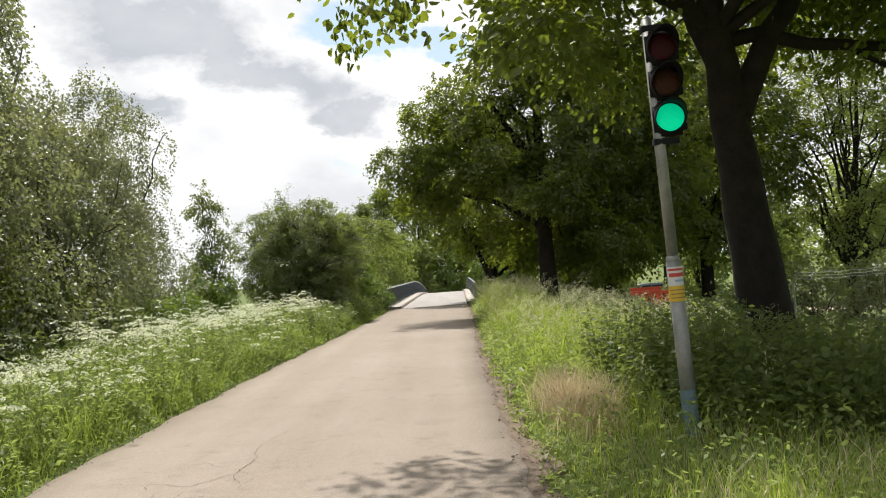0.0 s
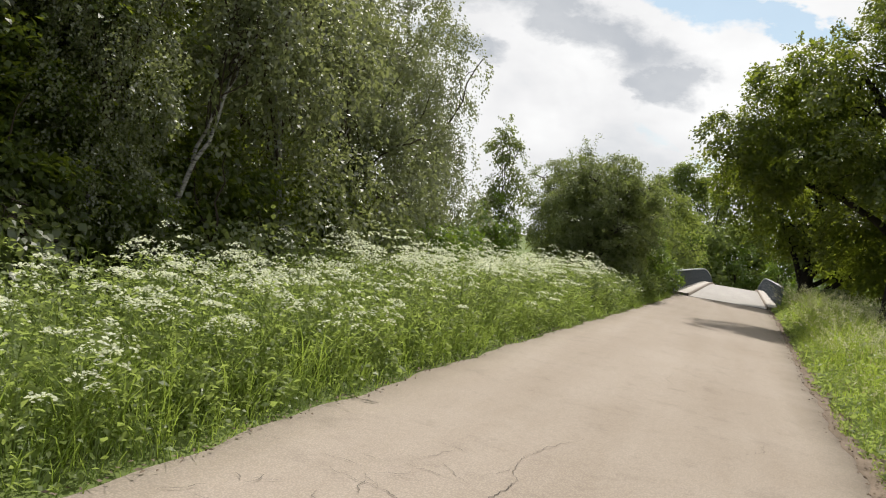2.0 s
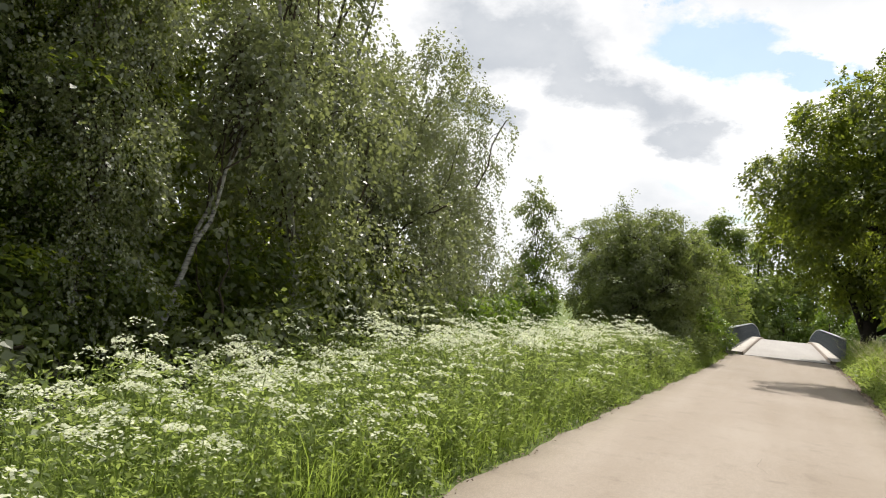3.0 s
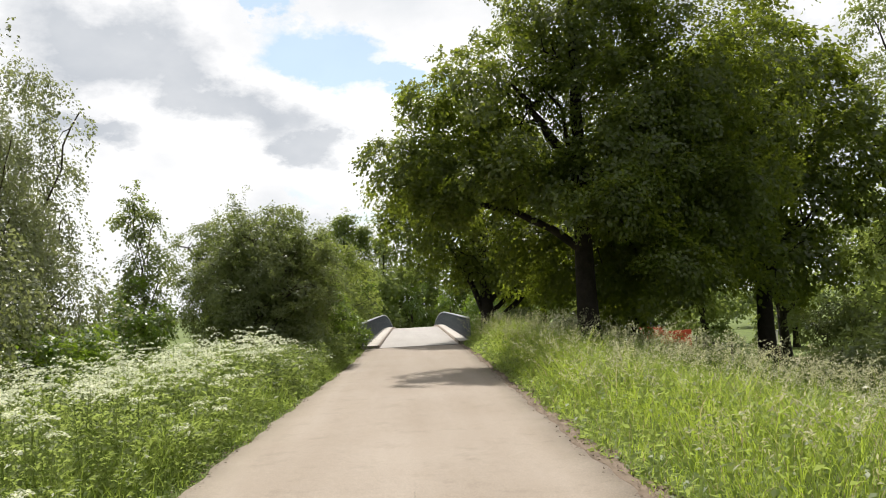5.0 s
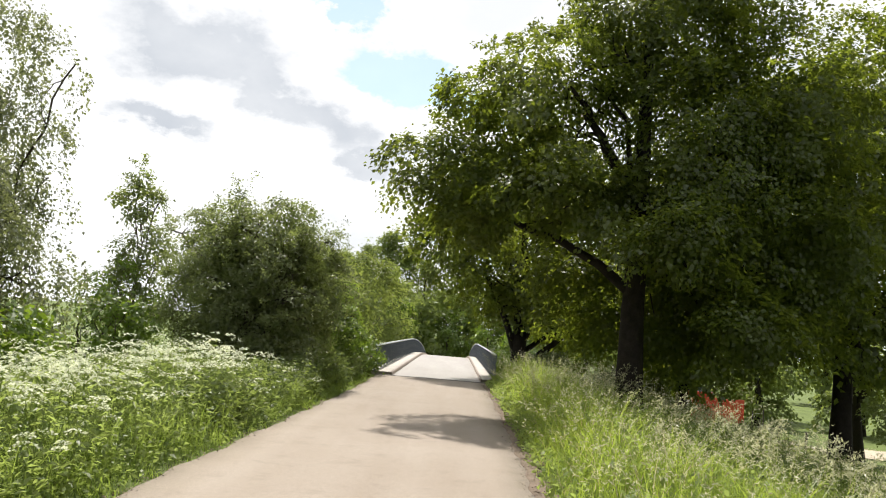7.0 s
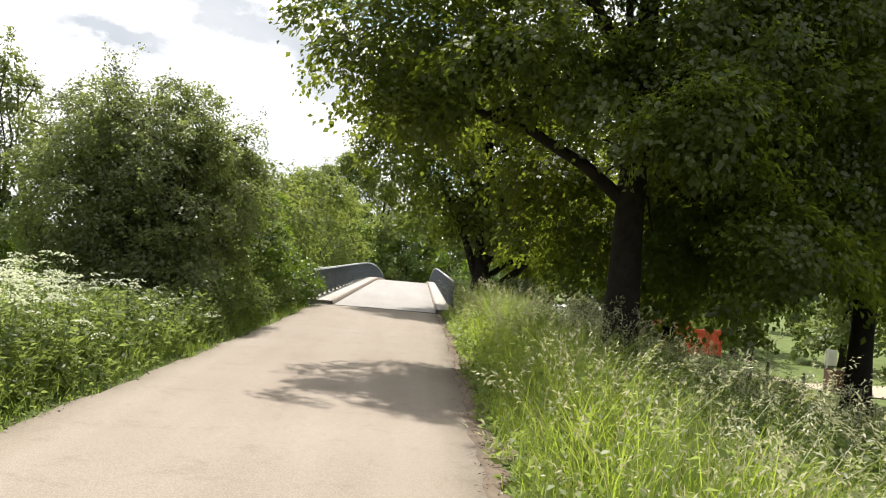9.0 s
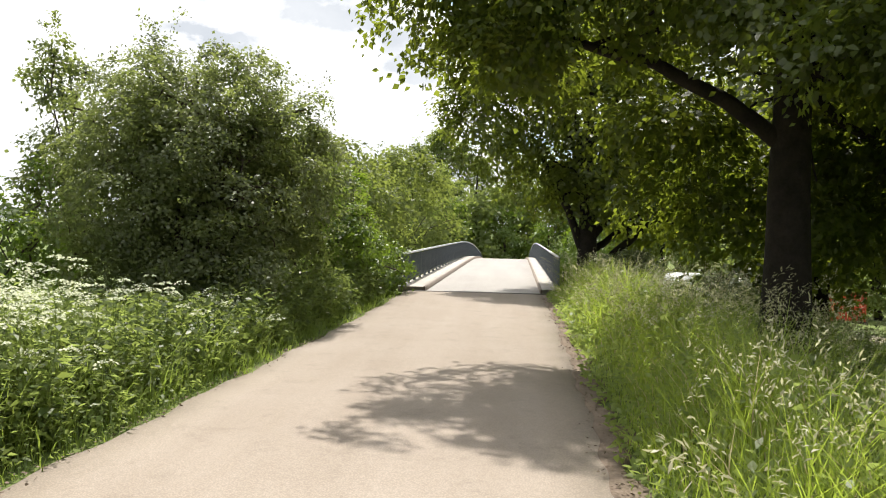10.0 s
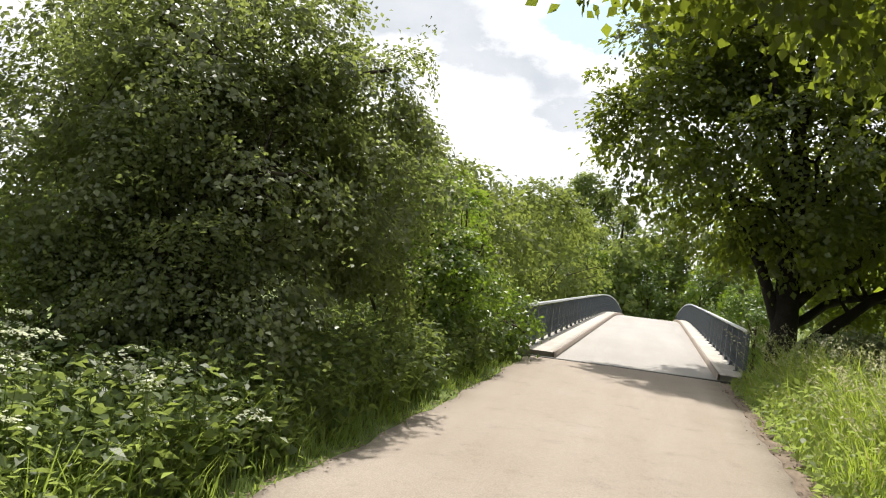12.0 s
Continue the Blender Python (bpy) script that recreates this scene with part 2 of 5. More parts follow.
# ---- mesh helpers ----
def mesh_of(name, verts, faces, mat, smooth=False):
    """A mesh from arrays of places and of quads or triangles."""
    verts, faces = np.asarray(verts, dtype=np.float32), np.asarray(faces, dtype=np.int32)
    me = bpy.data.meshes.new(name)
    me.vertices.add(len(verts))
    me.vertices.foreach_set("co", verts.ravel())
    me.loops.add(faces.size)
    me.loops.foreach_set("vertex_index", faces.ravel())
    me.polygons.add(len(faces))
    me.polygons.foreach_set("loop_start", np.arange(len(faces), dtype=np.int32) * faces.shape[1])
    me.update(calc_edges=True)
    me.validate()
    if smooth:
        me.polygons.foreach_set("use_smooth", np.ones(len(faces), dtype=bool))
    me.materials.append(mat)
    return me


def place_mesh(name, me, parent=None, label="", kind="", category=""):
    ob = new(name, me)
    if parent:
        ob.parent = parent
    return tagged(ob, label, category, "", kind)


def part(name, bm, mat, parent=None, label="", smooth=False):
    me = bpy.data.meshes.new(name)
    bmesh.ops.recalc_face_normals(bm, faces=bm.faces)
    bm.to_mesh(me)
    bm.free()
    me.materials.append(mat)
    if smooth:
        me.polygons.foreach_set("use_smooth", np.ones(len(me.polygons), dtype=bool))
    return place_mesh(name, me, parent, label)


def thing(name, place, label, category, group=""):
    ob = new(name)
    ob.matrix_world = place
    ob.empty_display_size = 0.2
    return tagged(ob, label, category, group)


def box(bm, x0, y0, z0, x1, y1, z1, bevel=0.0):
    made = bmesh.ops.create_cube(bm, size=1.0, matrix=Matrix.Translation(((x0 + x1) / 2, (y0 + y1) / 2, (z0 + z1) / 2)) @ Matrix.Diagonal((x1 - x0, y1 - y0, z1 - z0, 1)))
    if bevel:
        edges = {e for v in made["verts"] for e in v.link_edges}
        bmesh.ops.bevel(bm, geom=list(edges), offset=bevel, segments=2, affect="EDGES", profile=0.6)
    return bm


def cyl(bm, m, r0, r1, depth, seg=16, caps=True):
    return bmesh.ops.create_cone(bm, cap_ends=caps, segments=seg, radius1=r0, radius2=r1, depth=depth, matrix=m)


def tubes(lines, sides=6):
    """Tapered tubes along polylines [(points, radii), ...]: places and quads."""
    verts, faces, base = [], [], 0
    for pts, radii in lines:
        pts = np.asarray(pts, dtype=float)
        tang = np.gradient(pts, axis=0)
        tang /= np.linalg.norm(tang, axis=1)[:, None] + 1e-9
        ref = np.where(np.abs(tang[:, 2:3]) > 0.9, [[1.0, 0, 0]], [[0, 0, 1.0]])
        u = np.cross(tang, ref)
        u /= np.linalg.norm(u, axis=1)[:, None] + 1e-9
        if len(u) > 1:
            for i in range(1, len(u)):
                v = u[i - 1] - tang[i] * (u[i - 1] @ tang[i])
                u[i] = v / (np.linalg.norm(v) + 1e-9)
        v = np.cross(tang, u)
        ang = np.linspace(0, 2 * np.pi, sides, endpoint=False)
        ring = pts[:, None, :] + np.asarray(radii)[:, None, None] * (np.cos(ang)[None, :, None] * u[:, None, :] + np.sin(ang)[None, :, None] * v[:, None, :])
        verts.append(ring.reshape(-1, 3))
        for i in range(len(pts) - 1):
            a = base + i * sides + np.arange(sides)
            b = base + i * sides + (np.arange(sides) + 1) % sides
            faces.append(np.stack([a, b, b + sides, a + sides], 1))
        base += len(pts) * sides
    return np.concatenate(verts), np.concatenate(faces)


def unit(v):
    return v / (np.linalg.norm(v, axis=-1, keepdims=True) + 1e-9)


def leaf_quads(base, axis, length, width, rng, fold=0.12, up=None, loose=0.55, full=False):
    """One folded, pointed leaf at each base along its axis; full: with a rounded blade either side of the midrib."""
    n = len(base)
    axis = unit(axis)
    up = rng.normal(0, loose, (n, 3)) + (np.array([0, 0, 1.0]) if up is None else up)
    side = unit(np.cross(axis, up))
    nor = unit(np.cross(side, axis))
    length, width = np.broadcast_to(length, n)[:, None], np.broadcast_to(width, n)[:, None]
    lift = nor * length * fold
    tip = base + axis * length - lift * 0.6
    if full:
        low, high = base + axis * length * 0.25 + lift, base + axis * length * 0.68 + lift * 0.7
        verts = np.stack([base, low + side * width * 0.46, high + side * width * 0.38, tip, high - side * width * 0.38, low - side * width * 0.46], 1)
        i = np.arange(n)[:, None] * 6
        return verts.reshape(-1, 3), np.concatenate([i + [0, 1, 2, 3], i + [0, 3, 4, 5]])
    mid = base + axis * length * 0.45
    verts = np.stack([base, mid + side * width / 2 + lift, tip, mid - side * width / 2 + lift], 1)
    return verts.reshape(-1, 3), np.arange(4 * n).reshape(n, 4)


def joined(*pairs):
    verts, faces, base = [], [], 0
    for v, f in pairs:
        verts.append(v)
        faces.append(f + base)
        base += len(v)
    return np.concatenate(verts), np.concatenate(faces)


def bent(a, b, sag, count, rng, wiggle=0.0):
    """A curved line from a to b, arched upwards by sag."""
    s = np.linspace(0, 1, count)[:, None]
    line = (1 - s) * a + s * b + np.array([0, 0, sag]) * (4 * s * (1 - s))
    return line + rng.normal(0, wiggle, (count, 3)) * (s * (1 - s) * 4)


# ---- ground ----
def smooth01(v):
    v = np.clip(v, 0, 1)
    return v * v * (3 - 2 * v)


def ground_z(x, y):
    """The road's low embankment, the meadow below it and the cutting under the bridge."""
    x, y = np.asarray(x, dtype=float), np.asarray(y, dtype=float)
    right = -1.15 * smooth01((x - 2.2) / 7.0) - 0.9 * smooth01((x - 9) / 8.0) * smooth01((y - 24) / 22)
    left = -0.9 * smooth01((-6.0 - x) / 7.0)
    cut = -3.2 * smooth01((y - 38.5) / 5) * smooth01((150 - y) / 40) * smooth01((14 - np.abs(x + 0.5)) / 8)
    rough = 0.04 * np.sin(x * 1.7 + y * 0.6) * np.sin(y * 1.3 - x * 0.4) * np.clip(np.maximum(x - 1.6, -4.3 - x), 0, 1)
    return right + left + cut + rough - 0.03


def build_ground():
    near_x = np.arange(-22, 26, 0.5)
    xs = np.concatenate([[-900, -500, -250, -120, -70, -45, -30], near_x, [30, 40, 60, 100, 180, 350, 600, 900]])
    ys = np.concatenate([[-300, -120, -50, -25, -14], np.arange(-8, 100, 0.75), [110, 130, 170, 250, 400, 700, 1100]])
    gx, gy = np.meshgrid(xs, ys)
    gz = ground_z(gx, gy)
    verts = np.stack([gx, gy, gz], -1).reshape(-1, 3)
    nx, ny = len(xs), len(ys)
    i = np.arange(ny - 1)[:, None] * nx + np.arange(nx - 1)[None, :]
    faces = np.stack([i, i + 1, i + 1 + nx, i + nx], -1).reshape(-1, 4)
    place_mesh("ground", mesh_of("ground", verts, faces, SOIL, True), label="grassy soil sloping away beside the raised road", kind="structure", category="ground")


build_ground()


# ---- road ----
def road_left(y):
    return -3.6 + 0.95 * smooth01((np.asarray(y, dtype=float) - 6) / 30.0) + 0.03 * np.sin(np.asarray(y) * 2.3) + 0.02 * np.sin(np.asarray(y) * 6.1)


def road_right(y):
    return 0.55 + 0.5 * smooth01((np.asarray(y, dtype=float) - 10) / 26.0) + 0.025 * np.sin(np.asarray(y) * 1.9 + 1) + 0.02 * np.sin(np.asarray(y) * 7.3)


def ribbon(y0, y1, left, right, top, thick, step=0.15, columns=9, crown=0.0):
    """A slab along y between two edge lines, with its sides."""
    ys = np.arange(y0, y1 + step / 2, step)
    l, r = left(ys), right(ys)
    s = np.linspace(0, 1, columns)[None, :]
    gx = l[:, None] * (1 - s) + r[:, None] * s
    gz = top(ys)[:, None] + crown * 4 * s * (1 - s)
    rows = np.stack([gx, np.broadcast_to(ys[:, None], gx.shape), np.broadcast_to(gz, gx.shape)], -1)
    rows = np.concatenate([rows[:, :1] - [0, 0, thick], rows, rows[:, -1:] - [0, 0, thick]], 1)
    ny, nx = rows.shape[:2]
    i = np.arange(ny - 1)[:, None] * nx + np.arange(nx - 1)[None, :]
    return rows.reshape(-1, 3), np.stack([i, i + 1, i + 1 + nx, i + nx], -1).reshape(-1, 4)


JOINT_Y = 37.5
flat_top = lambda y: np.full_like(np.asarray(y, dtype=float), 0.0)
v, f = ribbon(-12, JOINT_Y - 0.06, road_left, road_right, flat_top, 0.12, crown=0.012)
road = place_mesh("road", mesh_of("road", v, f, ASPHALT), label="narrow sun-bleached asphalt road leading to the bridge", kind="structure", category="road")
v, f = ribbon(-12, JOINT_Y - 0.3, lambda y: road_right(y) - 0.02, lambda y: road_right(y) + 0.21 + 0.07 * np.sin(y * 3.1) + 0.05 * np.sin(y * 8.3), lambda y: np.full_like(y, 0.004), 0.08, 0.1, 4)
place_mesh("earth_edge", mesh_of("earth_edge", v, f, EARTH), label="bare brown earth edge beside the asphalt", kind="structure", category="verge")


def crack(corners, width, rng):
    """A jagged crack through a few corners: a thin dirt-filled strip lying on the asphalt."""
    pts = [np.array(corners[0])]
    for a, b in zip(corners, corners[1:]):
        a, b = np.array(a), np.array(b)
        count = max(2, int(np.linalg.norm(b - a) / 0.03))
        side = np.array([a[1] - b[1], b[0] - a[0]]) / (np.linalg.norm(b - a) + 1e-6)
        sway = np.cumsum(rng.normal(0, 0.012, count))
        sway -= np.linspace(0, 1, count) * sway[-1]
        pts += [a + (b - a) * (k + 1) / count + side * sway[k] for k in range(count)]
    pts = np.array(pts)
    tang = unit(np.gradient(pts, axis=0))
    nor = np.stack([-tang[:, 1], tang[:, 0]], 1)
    wide = width * rng.uniform(0.25, 1.0, len(pts)) * np.sin(np.linspace(0.25, 2.9, len(pts)))
    l, r = pts + nor * wide[:, None] / 2, pts - nor * wide[:, None] / 2
    z = np.full((len(pts), 1), 0.017)
    verts = np.concatenate([np.hstack([l, z]), np.hstack([r, z])])
    i, k = np.arange(len(pts) - 1), len(pts)
    return verts, np.stack([i, i + 1, i + 1 + k, i + k], 1)


CRACKS = (
    (0.014, ((-2.85, 6.67), (-2.18, 6.43), (-1.9, 6.75), (-1.94, 7.91))),
    (0.014, ((-2.16, 6.38), (-2.2, 5.81), (-2.05, 5.61), (-2.15, 5.09), (-2.39, 4.87))),
    (0.009, ((-2.2, 5.81), (-2.57, 5.76), (-2.89, 5.46))),
    (0.009, ((-2.05, 5.61), (-1.7, 5.34), (-1.67, 5.08))),
    (0.009, ((-1.9, 6.75), (-1.74, 6.35))),
    (0.009, ((-2.57, 5.76), (-2.47, 5.29), (-2.71, 5.07))),
    (0.009, ((-2.15, 5.09), (-2.44, 5.3))),
    (0.009, ((-1.94, 7.91), (-1.66, 8.81))),
    (0.007, ((-0.4, 9.6), (-0.2, 10.2))),
    (0.007, ((-1.2, 12.5), (-1.3, 13.1), (-1.25, 13.7))),
)
rng = np.random.default_rng(5)
for width, corners in CRACKS:
    v, f = crack(corners, 0.7 * width, rng)
    place_mesh("crack", mesh_of("crack", v, f, CRACK), road)
# a web of fine cracks about the widest ones
for _ in range(26):
    x, y, ang, length = rng.normal(-2.6, 0.45), rng.normal(6.4, 0.6), rng.uniform(0, 6.28), rng.uniform(0.12, 0.4)
    v, f = crack(((x, y), (x + length * math.cos(ang), y + length * math.sin(ang))), 0.006, rng)
    place_mesh("crack", mesh_of("crack", v, f, CRACK), road)


# ---- bridge ----
BRIDGE_END = 92.0


def deck_z(y):
    """The bridge's deck: a slight rise, a crest and the far side falling away."""
    y = np.asarray(y, dtype=float)
    return 0.02 * smooth01((y - JOINT_Y) / 15) - 0.0021 * np.clip(y - 59.5, 0, None) ** 2


def bridge_shift(y):
    """The bridge heads a little off the road's line."""
    return 0.019 * (np.asarray(y, dtype=float) - JOINT_Y)


KL, KR, RL, RR = -2.12, 1.03, -2.75, 1.50


def bridge_strip(name, x0, x1, lift, thick, mat, label="", y0=JOINT_Y, kind="structure", parent=None):
    v, f = ribbon(y0, BRIDGE_END, lambda y: x0 + bridge_shift(y), lambda y: x1 + bridge_shift(y), lambda y: deck_z(y) + lift, thick, 0.5, 5)
    caps = np.array([[0, 1, 5, 6], [1, 2, 4, 5]])
    me = mesh_of(name, v, np.concatenate([f, caps]), mat)
    return place_mesh(name, me, parent, label, kind, "bridge" if parent is None else "")


deck = bridge_strip("bridge_deck", -2.9, 1.66, 0.0, 0.7, DECK, "grey asphalt deck of the arched road bridge")
bridge_strip("kerb_walkway", RL - 0.12, KL - 0.05, 0.12, 0.2, CONCRETE, "", JOINT_Y + 0.05, "", deck)
bridge_strip("kerb_walkway", KR + 0.05, RR + 0.12, 0.12, 0.2, CONCRETE, "", JOINT_Y + 0.05, "", deck)
bridge_strip("kerb_face", KL - 0.047, KL, 0.125, 0.2, KERBFACE, "rusty steel-edged kerb face", JOINT_Y + 0.03, "", deck)
bridge_strip("kerb_face", KR, KR + 0.047, 0.125, 0.2, KERBFACE, "rusty steel-edged kerb face", JOINT_Y + 0.03, "", deck)
bm = bmesh.new()
box(bm, RL + 0.1, JOINT_Y - 0.13, -0.1, RR + 0.05, JOINT_Y + 0.02, 0.02, 0.004)
tagged(part("expansion_joint", bm, JOINT, None), "dark steel expansion joint across the road", "joint", kind="structure")


def railing(x):
    rail = thing("bridge_railing", Matrix.Translation((x, JOINT_Y, 0)), "grey steel bridge railing with bright galvanised handrail", "railing", "bridge railings")
    ys = np.arange(0.0, BRIDGE_END - JOINT_Y, 0.5)
    zs = deck_z(ys + JOINT_Y) + 0.12

    def line(name, lift, radius, mat, sides, label=""):
        pts = np.stack([bridge_shift(ys + JOINT_Y), ys, zs + lift], 1)
        v, f = tubes([(pts, np.full(len(ys), radius))], sides)
        place_mesh(name, mesh_of(name, v, f, mat, True), rail, label)

    line("handrail", 0.89, 0.034, HANDRAIL, 10, "bright galvanised handrail")
    line("top_rail", 0.80, 0.018, RAILING, 6)
    line("bottom_rail", 0.12, 0.024, RAILING, 6)
    bm = bmesh.new()
    box(bm, -0.025, -0.006, 0.1, 0.025, 0.006, 0.82)
    bar = bpy.data.meshes.new("bar")
    bm.to_mesh(bar)
    bm.free()
    bar.materials.append(RAILING)
    for i in range(300):
        ob = place_mesh("bar", bar, rail)
        yy = 0.12 + i * 0.115
        ob.location = (float(bridge_shift(yy + JOINT_Y)), yy, float(deck_z(yy + JOINT_Y)) + 0.12)
    bm = bmesh.new()
    for i in range(300, 470):
        yy = 0.12 + i * 0.115
        z = float(deck_z(yy + JOINT_Y)) + 0.12
        dx = float(bridge_shift(yy + JOINT_Y))
        box(bm, dx - 0.025, yy - 0.006, z + 0.1, dx + 0.025, yy + 0.006, z + 0.82)
    tagged(part("far_bars", bm, RAILING, rail), kind="stuff")
    bm = bmesh.new()
    box(bm, -0.035, -0.03, -0.02, 0.035, 0.03, 0.88, 0.006)
    box(bm, -0.07, -0.06, -0.004, 0.07, 0.06, 0.014, 0.004)
    post = bpy.data.meshes.new("post")
    bm.to_mesh(post)
    bm.free()
    post.materials.append(RAILING)
    for i in range(40):
        yy = 0.03 + i * 1.33
        ob = place_mesh("post", post, rail)
        ob.location = (float(bridge_shift(yy + JOINT_Y)), yy, float(deck_z(yy + JOINT_Y)) + 0.12)


railing(RL)
railing(RR)


# ---- trees ----
def blob_points(lobes, count, rng, shell=0.55):
    """Points in a union of ellipsoid lobes (x, y, z, rx, ry, rz), denser towards their surface, with the outward way."""
    lobes = np.asarray(lobes, dtype=float)
    size = np.prod(lobes[:, 3:], axis=1) ** 0.67
    pick = rng.choice(len(lobes), count, p=size / size.sum())
    way = unit(rng.normal(0, 1, (count, 3)))
    rad = rng.uniform(0, 1, count) ** (1 / 3 * (1 - shell) + 0.02)
    rad *= 0.82 + 0.3 * np.array([noise.noise(Vector((*(w * 2.2 + k * 7.1),))) for w, k in zip(way, pick)]) + rng.normal(0, 0.05, count)
    return lobes[pick, :3] + way * rad[:, None] * lobes[pick, 3:], way


def crown_leaves(points, ways, per, spread, leaf, rng, droop=0.35, flat=0.6, hang=0.0, full=False):
    """Leaves in small sprays about each point, or along a twig hanging from it."""
    n = len(points) * per
    centre, out = np.repeat(points, per, 0), np.repeat(ways, per, 0)
    length = leaf * rng.uniform(0.6, 1.25, n)
    axis = out * 0.6 + rng.normal(0, 0.6, (n, 3)) + np.array([0, 0, -droop])
    off = rng.normal(0, spread, (n, 3))
    if hang:
        # each point carries a twig that droops outwards and then straight down
        s = rng.uniform(0, 1, n)
        reach = np.repeat(hang * rng.uniform(0.4, 1.3, len(points)), per)
        off *= 0.4
        off += out * [1, 1, 0] * (0.35 * np.sqrt(s))[:, None]
        off[:, 2] -= s * reach
        return leaf_quads(centre + off, axis, length, length * rng.uniform(0.6, 0.8, n), rng, full=full)
    # each spray is a flattish plate whose leaves share a facing
    face = unit(ways * 0.85 + np.array([0, 0, 0.55]) + rng.normal(0, 0.3, ways.shape))
    face = np.repeat(face, per, 0)
    off -= face * np.einsum("ij,ij->i", off, face)[:, None] * (1 - 0.45 * flat)
    axis -= face * np.einsum("ij,ij->i", axis, face)[:, None] * 0.75
    return leaf_quads(centre + off, axis, length, length * rng.uniform(0.6, 0.8, n), rng, 0.12, face, 0.3, full)


def clumps(lobes, count, size, rng, shell, each=8):
    """Sprays over the upper and outer sides of many leafy domes, which leave dark hollows between them."""
    mass, out = blob_points(lobes, max(5, count // each), rng, shell)
    lean = unit(out + [0, 0, 0.55])
    way = unit(rng.normal(0, 0.75, (len(mass) * each, 3)) + np.repeat(lean, each, 0))
    radius = np.repeat(size * rng.uniform(0.55, 1.35, len(mass)), each) * rng.uniform(0.65, 1.08, len(way))
    return np.repeat(mass, each, 0) + way * radius[:, None] * [1, 1, 0.72], unit(way + 0.3 * np.repeat(lean, each, 0))


def tree_wood(base, fork, top_points, radius, rng, lean=(0, 0), limbs=7, sides=10, twigs=None):
    """Trunk up to the fork and on, limbs from it and thin twigs to the sprays."""
    base, lean = np.array(base, dtype=float), np.array([*lean, 0.0])
    height = max(p[2] for p in top_points) - base[2]
    s = np.linspace(0, 1, 14)[:, None]
    axis = base + np.array([0, 0, height * 0.8]) * s + lean * s + rng.normal(0, 0.05, (14, 3)) * s
    radii = radius * (1 - 0.85 * s[:, 0] ** 1.1) + radius * 0.5 * np.exp(-s[:, 0] * 22)
    axis[0, 2] -= 0.3
    trunk = [(axis, radii)]
    boughs = []
    order = rng.permutation(len(top_points))[:limbs]
    for k in order:
        end = np.array(top_points[k])
        level = np.clip((fork + rng.uniform(0, 0.45) * max(0.2, (end[2] - base[2]) - fork)) / height, 0.12, 0.8)
        j = level * 13 / 0.8
        i = int(min(j, 12))
        start = axis[i] + (axis[i + 1] - axis[i]) * min(j - i, 1)
        thick = radius * (1 - 0.8 * level) * rng.uniform(0.35, 0.5)
        path = bent(start, end, 0.12 * np.linalg.norm(end - start), 9, rng, 0.1)
        boughs.append((path, np.linspace(thick, 0.02, 9)))
        for _ in range(5):
            m = rng.integers(3, 8)
            near = sorted((top_points[a] for a in rng.integers(0, len(top_points), 25)), key=lambda w: np.linalg.norm(np.array(w) - path[m]))[0]
            boughs.append((bent(path[m], np.array(near), 0.1, 6, rng, 0.06), np.linspace(thick * 0.4, 0.008, 6)))
    return trunk, boughs


